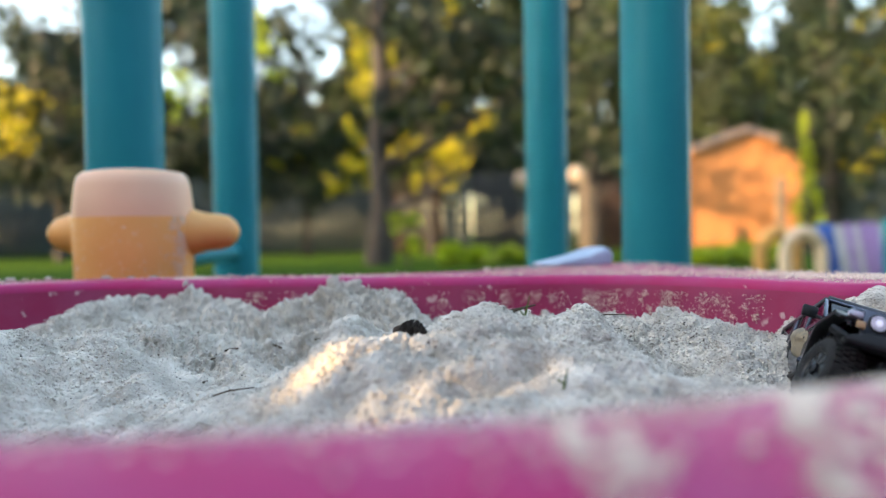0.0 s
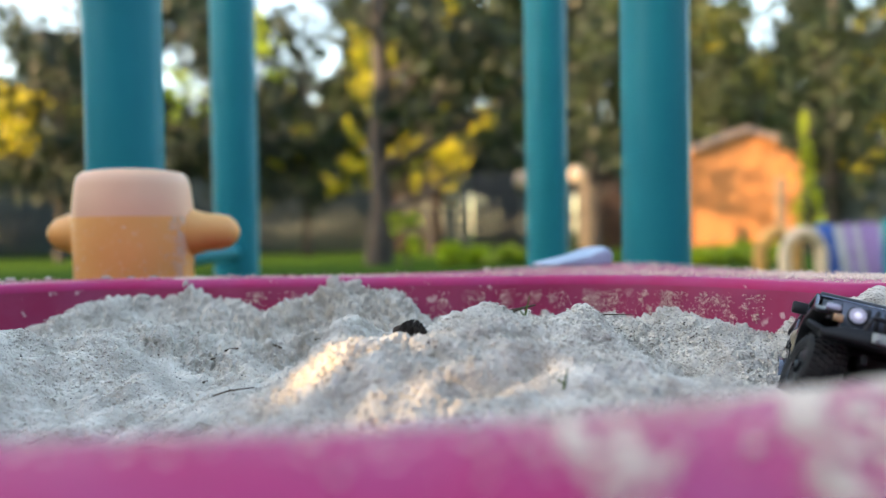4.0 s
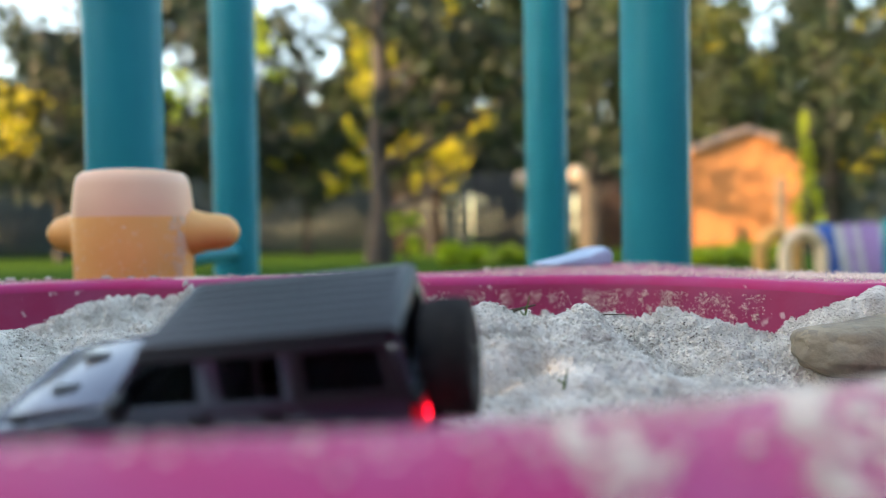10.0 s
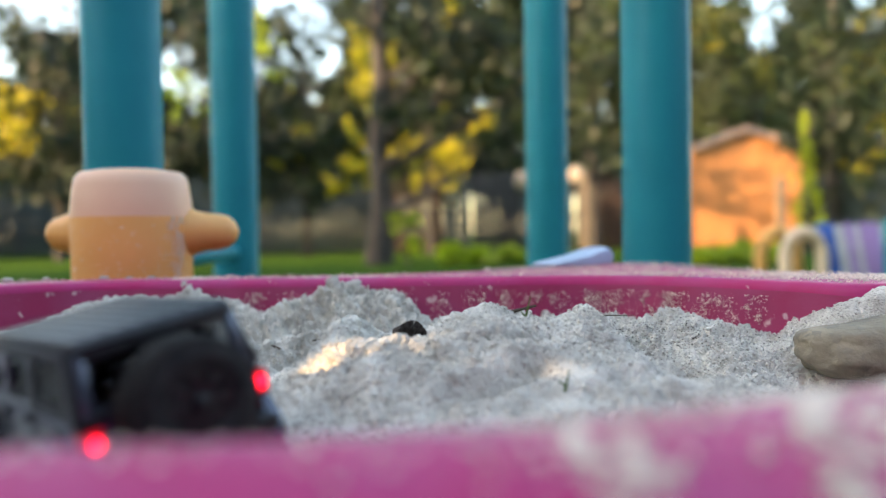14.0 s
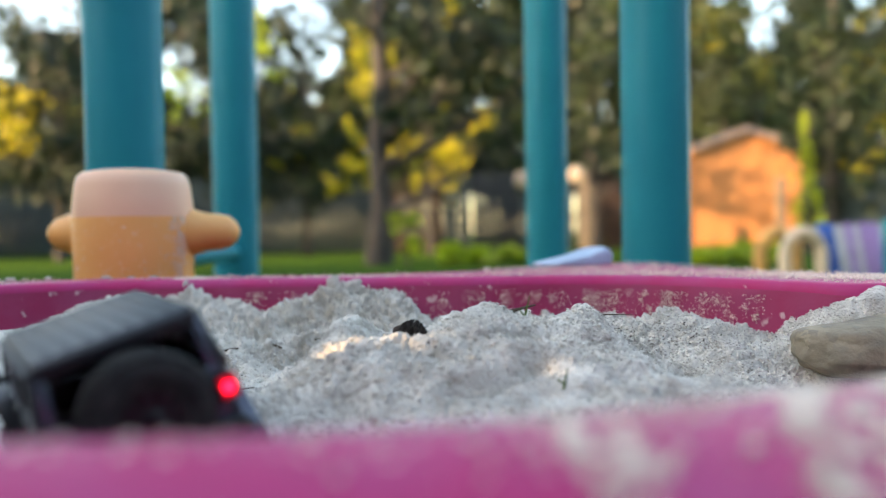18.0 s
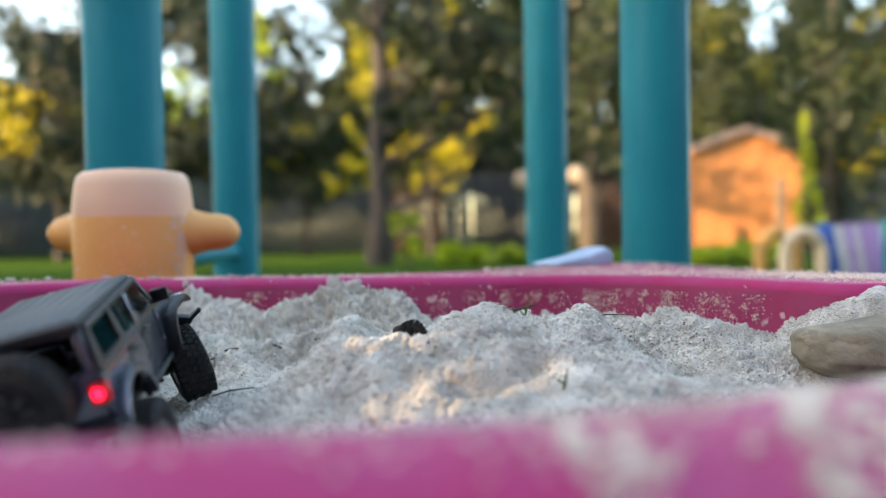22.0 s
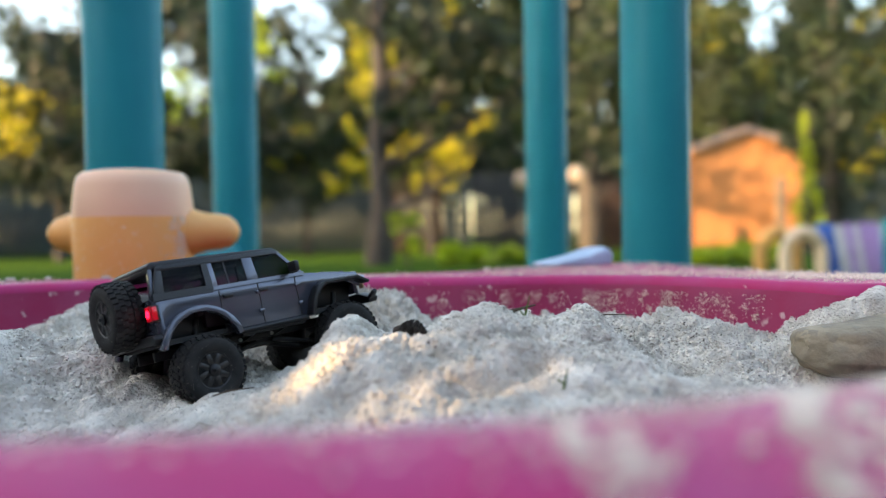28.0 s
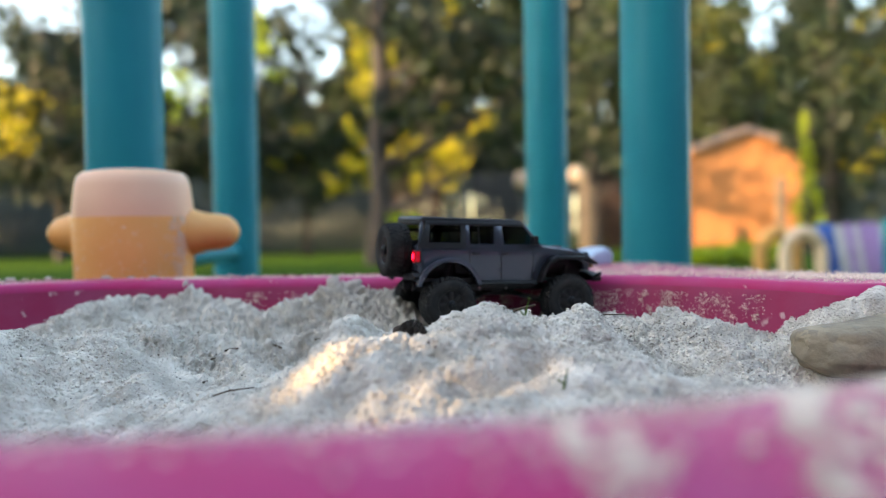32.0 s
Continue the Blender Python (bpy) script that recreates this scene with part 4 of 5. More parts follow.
    tree("far_tree", "tall dark tree in the woods behind the gardens", "tree", 5.26, 24.0, 0.14, 6.5,
         [("leaf_dark", 0.16, 600, [(4.19, 7.37, 0.78, 0.73), (5.07, 7.44, 0.78, 0.73), (5.84, 7.62, 0.78, 0.73), (6.68, 7.44, 0.78, 0.73), (4.49, 6.81, 0.78, 0.73), (4.92, 6.95, 0.78, 0.73), (6.08, 6.84, 0.78, 0.73), (6.68, 6.54, 0.78, 0.73), (4.03, 6.22, 0.78, 0.73), (4.87, 5.84, 0.78, 0.73), (5.78, 5.89, 0.78, 0.73), (6.90, 6.13, 0.78, 0.73), (4.25, 5.29, 0.78, 0.73), (4.87, 5.27, 0.78, 0.73), (5.79, 5.17, 0.78, 0.73), (7.01, 5.37, 0.78, 0.73), (3.62, 4.64, 0.78, 0.73), (4.28, 4.73, 0.78, 0.73), (5.31, 4.63, 0.78, 0.73), (5.76, 4.37, 0.78, 0.73), (6.84, 4.55, 0.78, 0.73), (3.60, 3.91, 0.78, 0.73)]), ("leaf_dark", 0.16, 600, [(6.82, 3.16, 0.78, 0.73), (4.07, 2.27, 0.78, 0.73), (5.17, 2.39, 0.78, 0.73), (5.80, 2.31, 0.78, 0.73), (6.61, 2.10, 0.78, 0.73)]), ("leaf_olive", 0.14, 460, [(4.31, 3.85, 0.78, 0.73), (5.26, 3.74, 0.78, 0.73), (5.89, 3.93, 0.78, 0.73), (6.93, 3.68, 0.78, 0.73), (3.52, 2.95, 0.78, 0.73), (4.15, 2.91, 0.78, 0.73), (4.98, 3.19, 0.78, 0.73), (5.88, 3.21, 0.78, 0.73), (6.68, 7.44, 0.78, 0.73), (4.49, 6.81, 0.78, 0.73), (4.92, 6.95, 0.78, 0.73)])], 65, limbs=4, depth=1.4)
    tree("far_tree", "tall dark tree in the woods behind the gardens", "tree", 8.80, 24.0, 0.14, 6.5,
         [("leaf_dark", 0.16, 600, [(7.54, 7.64, 0.78, 0.73), (8.69, 7.38, 0.51, 0.47), (7.70, 6.61, 0.78, 0.73), (8.70, 6.80, 0.51, 0.47), (7.71, 6.17, 0.78, 0.73), (8.52, 5.92, 0.78, 0.73), (10.09, 6.14, 0.30, 0.29), (7.55, 5.30, 0.78, 0.73), (8.58, 5.18, 0.78, 0.73), (9.49, 5.08, 0.78, 0.73), (10.08, 5.19, 0.78, 0.73), (7.80, 4.41, 0.78, 0.73), (8.62, 4.44, 0.78, 0.73), (9.33, 4.44, 0.78, 0.73), (9.90, 4.64, 0.78, 0.73), (7.44, 3.78, 0.78, 0.73), (8.66, 3.86, 0.78, 0.73), (9.13, 3.57, 0.78, 0.73), (9.96, 3.76, 0.78, 0.73), (7.70, 2.89, 0.78, 0.73), (8.28, 3.05, 0.78, 0.73), (9.51, 3.00, 0.78, 0.73)]), ("leaf_olive", 0.14, 460, [(9.98, 2.88, 0.78, 0.73), (7.50, 2.19, 0.78, 0.73), (8.52, 2.19, 0.78, 0.73), (9.26, 2.25, 0.78, 0.73), (10.14, 2.23, 0.78, 0.73), (8.70, 6.80, 0.51, 0.47), (7.71, 6.17, 0.78, 0.73), (8.52, 5.92, 0.78, 0.73)])], 66, limbs=4, depth=1.4)
    tree("far_tree", "tall dark tree in the woods behind the gardens", "tree", 12.51, 24.0, 0.14, 6.5,
         [("leaf_dark", 0.16, 600, [(11.09, 7.26, 0.78, 0.73), (13.59, 7.49, 0.78, 0.73), (11.02, 6.89, 0.78, 0.73), (11.64, 6.69, 0.78, 0.73), (13.79, 6.70, 0.78, 0.73), (10.82, 5.88, 0.78, 0.73), (11.76, 5.73, 0.78, 0.73), (12.67, 5.78, 0.78, 0.73), (13.40, 5.86, 0.78, 0.73), (11.03, 5.30, 0.78, 0.73), (11.94, 5.03, 0.78, 0.73), (12.87, 5.24, 0.78, 0.73), (13.46, 5.16, 0.78, 0.73), (10.76, 4.29, 0.78, 0.73), (11.91, 4.59, 0.78, 0.73), (12.69, 4.35, 0.78, 0.73), (13.74, 4.48, 0.78, 0.73), (10.99, 3.74, 0.78, 0.73), (11.71, 3.62, 0.78, 0.73), (12.90, 3.89, 0.78, 0.73), (13.64, 3.79, 0.78, 0.73), (11.15, 2.98, 0.78, 0.73)]), ("leaf_olive", 0.14, 460, [(11.92, 2.83, 0.78, 0.73), (12.89, 3.11, 0.78, 0.73), (13.29, 2.93, 0.78, 0.73), (11.15, 2.25, 0.78, 0.73), (11.71, 2.18, 0.78, 0.73), (12.62, 2.10, 0.78, 0.73), (13.25, 2.26, 0.78, 0.73), (11.64, 6.69, 0.78, 0.73), (13.79, 6.70, 0.78, 0.73), (10.82, 5.88, 0.78, 0.73)])], 67, limbs=4, depth=1.4)
    # low rows of bright lime leaves stand in for sunlit strips of lawn
    for x0, x1, y, h in ((-0.10, 1.20, 10.5, 0.24), (2.80, 3.95, 9.3, 0.21)):
        root = new("sunlit_lawn_leaves")
        tagged(root, "low bright yellow-green leaves standing in for sunlit lawn", "plants")
        k = int((x1 - x0) / 0.35)
        leaves("crown", "leaf_lime", root, [(x0 + (i + 0.5) * (x1 - x0) / k, h * 0.5, 0.3, h * 0.55) for i in range(k)], 0.09, 3000, 900 + int(x0), y, 0.3)
    # woods beyond the fences
    root = new("far_woods")
    tagged(root, "dark dense woods beyond the garden fences", "woods", kind="stuff")
    rr = random.Random(77)
    blobs = [(-20 + 1.3 * i + rr.uniform(-0.5, 0.5), rr.uniform(0.8, 3.0), 1.5, rr.uniform(1.2, 1.8)) for i in range(32)]
    leaves("far_crowns", "leaf_dark", root, blobs, 0.18, 420, 555, 27.0, 1.5)


def build_shade_wall():
    """Plain unseen wall added on the sun's side, behind the camera, with narrow gaps; it shades the play area."""
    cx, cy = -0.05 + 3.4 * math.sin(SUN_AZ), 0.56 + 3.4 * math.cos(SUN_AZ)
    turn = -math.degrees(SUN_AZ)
    root = tagged(new("shade_wall"), "plain plastered wall added out of view to cast shade", "wall", kind="structure")
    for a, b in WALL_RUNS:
        part("wall_section", solid((((a + b) / 2, 0, 1.15), (b - a, 0.06, 2.3)), bevel=0.004), "shade_wall", root)
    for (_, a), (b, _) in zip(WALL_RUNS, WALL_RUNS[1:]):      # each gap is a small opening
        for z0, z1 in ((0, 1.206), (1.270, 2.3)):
            part("wall_section", solid((((a + b) / 2, 0, (z0 + z1) / 2), (b - a + 0.002, 0.056, z1 - z0))), "shade_wall", root)
    # tall unseen block added to shade part of the lawn
    part("unseen_tall_wall", solid(((4.9, 0.06, 2.3), (2.5, 0.2, 4.6)), bevel=0.02), "shade_wall", root)
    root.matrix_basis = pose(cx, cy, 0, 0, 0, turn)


def build_surroundings():
    """Tall unseen hedges added to close off the sky behind the camera and at its sides."""
    rng = np.random.default_rng(31)
    for lab, x0, x1, y0, y1 in (("tall dark clipped hedge added out of view", -14, 16, -8.0, -6.8), ("tall dark clipped hedge added out of view", -15.2, -14, -4.5, 6.0), ("tall dark clipped hedge added out of view", 15, 16.2, -6.7, 14.0),
                                ("tall dark clipped hedge added out of view", -12.8, -11.6, 14.5, 19.2)):
        bm = solid((((x0 + x1) / 2, (y0 + y1) / 2, 3.2), (x1 - x0, y1 - y0, 6.4)), bevel=0.3)
        bmesh.ops.subdivide_edges(bm, edges=[e for e in bm.edges if e.calc_length() > 1.0], cuts=14, use_grid_fill=True)
        for v in bm.verts:
            if v.co.z > 0.2:
                v.co += Vector(rng.normal(size=3)) * 0.12
        tagged(part("added_hedge", bm, "leaf_dark"), lab, "hedge", kind="structure")


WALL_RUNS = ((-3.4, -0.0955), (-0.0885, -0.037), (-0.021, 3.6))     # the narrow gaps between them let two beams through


# ---------------------------------------------------------------- the toy truck
def build_wheel(parent, name, width=0.022, radius=0.0272):
    """A black rim with a knobbly tyre; it turns about its y axis and its face looks to -y."""
    h = width / 2
    bm = lathe([(0.0128, -h + 0.001), (0.0140, -h), (0.0140, -h + 0.003), (0.0112, -h + 0.0045), (0.0105, h - 0.004), (0.0140, h - 0.002), (0.0140, h), (0.005, h)], 32, "y")
    wheel = part(name, bm, "wheel_rim", parent, "satin black eight-spoke wheel")
    bm = lathe([(0.0126, -h + 0.001), (0.0150, -h - 0.0004), (0.0185, -h - 0.0016), (0.0222, -h - 0.0012), (0.0245, -h + 0.0004), (0.0256, -h + 0.0026), (0.0261, -h * 0.4), (0.0262, 0),
                (0.0261, h * 0.4), (0.0256, h - 0.0026), (0.0245, h - 0.0004), (0.0222, h + 0.0012), (0.0185, h + 0.0016), (0.0150, h + 0.0004), (0.0126, h - 0.001)], 48, "y")
    tyre = part("tyre", bm, "tyre", wheel, "chunky sandy black off-road tyre")
    bm = bmesh.new()
    for k in range(32):
        a = 2 * math.pi * k / 32
        for yy, off, wy in ((-h * 0.80, 0.0, 0.0042), (-h * 0.40, 0.5, 0.0038), (0.0, 0.2, 0.0036), (h * 0.40, 0.7, 0.0038), (h * 0.80, 0.1, 0.0042)):
            b = a + off * 2 * math.pi / 32
            r = 0.0262 if abs(yy) < h * 0.6 else 0.0255
            box(bm, (r * math.cos(b), yy, r * math.sin(b)), (0.0019, wy, 0.0037), Euler((0, -b, 0.3 if yy > 0 else -0.3)).to_matrix())
    tagged(part("tread", bm, "tyre", tyre), kind="stuff")
    for k in range(8):
        a = 2 * math.pi * k / 8
        rot = Euler((0, -a, 0)).to_matrix()
        part("spoke", bevelled(box(bmesh.new(), rot @ Vector((0.0082, -h + 0.0026, 0)), (0.0095, 0.0036, 0.0042), rot), width=0.0006), "wheel_rim", wheel)
    part("hub_cap", lathe([(0.0045, -h + 0.004), (0.0045, -h - 0.0008), (0.003, -h - 0.0018), (0.0008, -h - 0.002)], 16, "y"), "trim", wheel)
    part("hub_nut", lathe([(0.0016, -h - 0.0016), (0.0016, -h - 0.0030), (0.0008, -h - 0.0032)], 6, "y"), "trim", wheel)
    return wheel


def mirrored(points):
    return [(x, -y, z) for x, y, z in points]


def sheet(corners, thick, bm=None):
    """A flat plate through four corners with a thickness."""
    bm = bm or bmesh.new()
    c = [Vector(p) for p in corners]
    nrm = (c[1] - c[0]).cross(c[2] - c[0]).normalized() * thick / 2
    lo = [bm.verts.new(p - nrm) for p in c]
    hi = [bm.verts.new(p + nrm) for p in c]
    bm.faces.new(lo)
    bm.faces.new(hi)
    for i in range(len(c)):
        j = (i + 1) % len(c)
        bm.faces.new((lo[i], lo[j], hi[j], hi[i]))
    bmesh.ops.recalc_face_normals(bm, faces=bm.faces)
    return bm


def arc(cx, cz, r, a0, a1, n=10):
    return [(cx + r * math.cos(radians(a0 + (a1 - a0) * k / n)), cz + r * math.sin(radians(a0 + (a1 - a0) * k / n))) for k in range(n + 1)]


def side_y(z):
    """Half width of the cabin side at a height."""
    return 0.0395 if z < 0.086 else 0.0395 - (z - 0.086) * 0.16


def build_truck():
    root = new("toy_truck")
    tagged(root, "dark grey remote-controlled toy off-road truck with black hardtop", "toy truck")
    # lower body with the wheel arches cut out of its outline
    low = [(-0.097, 0.060), (-0.094, 0.052)] + arc(-0.067, 0.040, 0.034, 160, 20, 12) + [(-0.033, 0.049), (0.031, 0.049)] + arc(0.067, 0.040, 0.035, 158, 60, 8) \
        + [(0.093, 0.066), (0.094, 0.077), (0.090, 0.080), (0.036, 0.0865), (0.028, 0.0870), (-0.095, 0.0870), (-0.098, 0.084)]
    for s in (1, -1):
        a, b = sorted((s * 0.0375, s * 0.0398))
        part("side_panel", bevelled(prism(low, a, b), width=0.0008), "body", root,
             "glossy dark grey body side")
    # hood, cowl, floor, tailgate
    hood = [(0.036, 0.0862), (0.060, 0.0855), (0.085, 0.0825), (0.092, 0.0790), (0.093, 0.0755), (0.036, 0.0800)]
    part("hood", bevelled(prism(hood, -0.0320, 0.0320), width=0.0022, segments=3), "body", root)
    for s in (1, -1):
        part("hood_vent", solid(((0.066, s * 0.015, 0.0856), (0.012, 0.0065, 0.0016)), bevel=0.0006), "trim", root)
        part("hood_latch", solid(((0.080, s * 0.0325, 0.0805), (0.006, 0.003, 0.005)), bevel=0.0006), "trim", root)
        part("inner_fender", solid(((0.066, s * 0.0355, 0.0775), (0.054, 0.0075, 0.006)), bevel=0.0015), "body", root)
    part("cowl", solid(((0.034, 0, 0.0845), (0.010, 0.075, 0.005)), bevel=0.001), "trim", root)
    part("floor_pan", solid(((-0.008, 0, 0.052), (0.172, 0.0745, 0.004))), "trim", root)
    part("firewall", solid(((0.036, 0, 0.068), (0.003, 0.074, 0.030))), "trim", root)
    part("tailgate", solid(((-0.0965, 0, 0.069), (0.003, 0.0745, 0.034)), bevel=0.0008), "body", root)
    # door lines, handles, hinges
    for s in (1, -1):
        for x in (-0.0095, 0.0265, -0.0445):
            part("door_gap", solid(((x, s * 0.03985, 0.0685), (0.0007, 0.0007, 0.034))), "trim", root)
        for x in (-0.006, -0.038):
            part("door_handle", solid(((x, s * 0.0409, 0.0785), (0.009, 0.0024, 0.0026)), bevel=0.0008), "trim", root)
        for x in (0.0275, -0.0105):
            for z in (0.062, 0.0775):
                part("door_hinge", solid(((x, s * 0.0405, z), (0.005, 0.0016, 0.003)), bevel=0.0005), "body", root)
        part("rocker_rail", tube([(-0.034, s * 0.0405, 0.0490), (0.031, s * 0.0405, 0.0490)], 0.0024, 8), "trim", root)
    # fender flares
    for s in (1, -1):
        for cx, r0, a0, a1, nm in ((-0.067, 0.0335, 168, 14, "rear_flare"), (0.067, 0.0345, 172, 34, "front_flare")):
            o = arc(cx, 0.040, r0 + 0.0016, a0, a1, 12)
            i = arc(cx, 0.040, r0 - 0.0032, a1, a0, 12)
            if nm == "front_flare":
                o = [(0.031, 0.050), (0.036, 0.064), (0.043, 0.0735), (0.050, 0.0765), (0.086, 0.0765), (0.0985, 0.070)]
                i = [(0.0975, 0.0675), (0.085, 0.0730), (0.052, 0.0730), (0.046, 0.070), (0.040, 0.063), (0.0345, 0.050)]
            a, b = sorted((s * 0.0385, s * (0.0490 if nm == "front_flare" else 0.0465)))
            part(nm, bevelled(prism(o + i, a, b), width=0.0009), "trim" if nm == "front_flare" else "body", root, "black flat fender flare" if nm == "front_flare" else "")
    # cabin: pillars, rails, windows; z from the belt line to the roof
    def quad(side, pts):
        return [(x, side * side_y(z), z) for x, z in pts]
    zb, zt = 0.0865, 0.1085
    pillars = [[(-0.098, zb), (-0.0885, zb), (-0.0860, zt), (-0.0905, zt)], [(-0.0535, zb), (-0.0445, zb), (-0.0450, zt), (-0.0520, zt)],
               [(-0.0185, zb), (-0.0075, zb), (-0.0090, zt), (-0.0180, zt)], [(0.0310, zb), (0.0360, zb), (0.0170, zt), (0.0130, zt)]]
    panes = [[(-0.0885, zb + 0.001), (-0.0535, zb + 0.001), (-0.0520, zt - 0.002), (-0.0860, zt - 0.002)], [(-0.0445, zb + 0.001), (-0.0185, zb + 0.001), (-0.0180, zt - 0.002), (-0.0450, zt - 0.002)],
             [(-0.0075, zb + 0.001), (0.0310, zb + 0.001), (0.0137, zt - 0.002), (-0.0090, zt - 0.002)]]
    for s in (1, -1):
        for k, p in enumerate(pillars):
            part("pillar", bevelled(sheet(quad(s, p), 0.0028), width=0.0006), "hardtop" if k == 0 else "body", root)
        part("window_sill", sheet(quad(s, [(-0.0490, zb - 0.002), (0.036, zb - 0.002), (0.036, zb + 0.0012), (-0.0490, zb + 0.0012)]), 0.0030), "body", root)
        part("hardtop_sill", sheet(quad(s, [(-0.098, zb - 0.003), (-0.0492, zb - 0.003), (-0.0492, zb + 0.0025), (-0.098, zb + 0.0025)]), 0.0032), "hardtop", root)
        part("hardtop_edge", sheet(quad(s, [(-0.0545, zb), (-0.0490, zb), (-0.0490, zt), (-0.0540, zt)]), 0.0032), "hardtop", root)
        part("roof_rail", bevelled(sheet(quad(s, [(-0.0905, zt - 0.0025), (0.0170, zt - 0.0025), (0.0155, zt + 0.0015), (-0.0905, zt + 0.0015)]), 0.0034), width=0.0006), "hardtop", root)
        for p in panes:
            part("side_window", sheet(quad(s, p), 0.0008), "glass", root, "smoked side window", smooth=False)
        part("window_divider", sheet(quad(s, [(-0.0350, zb), (-0.0335, zb), (-0.0340, zt - 0.002), (-0.0355, zt - 0.002)]), 0.0016), "trim", root)
    # windscreen
    part("windscreen", sheet([(0.0345, -0.0350, zb), (0.0345, 0.0350, zb), (0.0155, 0.0325, zt), (0.0155, -0.0325, zt)], 0.0008), "screen", root, "smoked windscreen", smooth=False)
    part("windscreen_header", bevelled(sheet([(0.0175, -0.0345, zt - 0.002), (0.0175, 0.0345, zt - 0.002), (0.0140, 0.0340, zt + 0.002), (0.0140, -0.0340, zt + 0.002)], 0.003), width=0.0006), "body", root)
    # black ribbed hardtop
    bm = prism([(-0.0945, 0.1075), (0.0160, 0.1075), (0.0175, 0.1095), (0.0150, 0.1125), (-0.0920, 0.1140), (-0.0955, 0.1115)], -0.0345, 0.0345)
    roof = part("hardtop", bevelled(bm, width=0.0022, segments=3), "hardtop", root, "matt black ribbed hardtop")
    for k in range(7):
        yy = -0.026 + 0.052 * k / 6
        part("roof_rib", bevelled(sheet([(-0.088, yy - 0.0016, 0.1139), (-0.088, yy + 0.0016, 0.1139), (0.010, yy + 0.0016, 0.1126), (0.010, yy - 0.0016, 0.1126)], 0.0010), width=0.0004), "hardtop", roof)
    # rear opening frame, interior
    for s in (1, -1):
        part("rear_pillar", bevelled(sheet([(-0.0985, s * 0.0395, zb - 0.02), (-0.0985, s * 0.0335, zb - 0.02), (-0.0935, s * 0.0300, zt), (-0.0935, s * 0.0350, zt)], 0.0028), width=0.0006), "body", root)
        part("seat", bevelled(solid(((0.000, s * 0.017, 0.066), (0.024, 0.022, 0.016)), ((-0.014, s * 0.017, 0.076), (0.008, 0.022, 0.018))), width=0.003), "interior", root)
        part("roll_bar", tube([(-0.020, s * 0.031, 0.055), (-0.020, s * 0.029, 0.102), (-0.088, s * 0.027, 0.100)], 0.0018, 8), "interior", root)
    part("roof_lining", solid(((-0.038, 0, 0.1070), (0.104, 0.062, 0.0014))), "interior", root)
    part("rear_seat", bevelled(solid(((-0.045, 0, 0.064), (0.022, 0.062, 0.014)), ((-0.058, 0, 0.074), (0.007, 0.062, 0.014))), width=0.003), "interior", root)
    part("dashboard", solid(((0.026, 0, 0.080), (0.010, 0.070, 0.008)), bevel=0.002), "interior", root)
    part("rear_header", solid(((-0.0935, 0, 0.1075), (0.004, 0.066, 0.004)), bevel=0.0008), "trim", root)
    # spare wheel on its carrier
    spare = build_wheel(root, "spare_wheel", 0.021, 0.0272)
    spare.matrix_basis = pose(-0.1105, 0.0, 0.080, 0, 0, -90)
    part("spare_carrier", solid(((-0.099, 0, 0.078), (0.004, 0.026, 0.020)), ((-0.100, 0.026, 0.084), (0.003, 0.034, 0.0035)), bevel=0.0008), "trim", root)
    # lamps
    for s in (1, -1):
        hous = part("tail_lamp", solid(((-0.0985, s * 0.0365, 0.0750), (0.0065, 0.0092, 0.0130)), bevel=0.0010), "trim", root)
        part("tail_lens", solid(((-0.1022, s * 0.0366, 0.0752), (0.0014, 0.0076, 0.0108)), ((-0.0995, s * 0.0412, 0.0752), (0.0040, 0.0010, 0.0100)), bevel=0.0004), "tail_red", hous, "square red tail lens")
        part("tail_bulb", lathe([(0.0030, -0.1028), (0.0029, -0.1032), (0.0018, -0.1035), (0.0005, -0.1036)], 20, "x", shift=(0, s * 0.0366, 0.0752)), "tail_glow", hous, "lit red bulb")
        hl = part("headlamp", lathe([(0.0066, 0.0905), (0.0066, 0.0960), (0.0057, 0.0968)], 24, "x", shift=(0, s * 0.0232, 0.0715)), "trim", root)
        part("head_lens", lathe([(0.0058, 0.0958), (0.0054, 0.0968), (0.0030, 0.0972), (0.0028, 0.0972)], 24, "x", shift=(0, s * 0.0232, 0.0715)), "signal", hl, "round clear headlamp lens")
        part("head_bulb", lathe([(0.0027, 0.0966), (0.0024, 0.0978), (0.0010, 0.0982)], 20, "x", shift=(0, s * 0.0232, 0.0715)), "head_glow", hl, "small lit white bulb")
        part("side_marker", solid(((0.0952, s * 0.0385, 0.0738), (0.0060, 0.0088, 0.0040)), bevel=0.0008), "signal", root, "clear side marker lens")
        part("bumper_signal", solid(((0.0985, s * 0.0350, 0.0665), (0.002, 0.006, 0.005)), bevel=0.0006), "signal_amber", root, "pale amber signal lens")
        arm = part("mirror_arm", tube([(0.026, s * 0.040, 0.0885), (0.0235, s * 0.0440, 0.0900)], 0.0014, 8), "trim", root)
        part("door_mirror", solid(((0.0225, s * 0.0480, 0.0925), (0.005, 0.0115, 0.0090)), bevel=0.0014), "trim", root)
    # grille with seven slots, bumpers, winch
    grille = part("grille", solid(((0.0930, 0, 0.0705), (0.0045, 0.0660, 0.0195)), bevel=0.0014), "body", root)
    for k in range(7):
        part("grille_slot", solid(((0.0955, (k - 3) * 0.0056, 0.0710), (0.0014, 0.0029, 0.0140)), bevel=0.0006), "trim", grille)
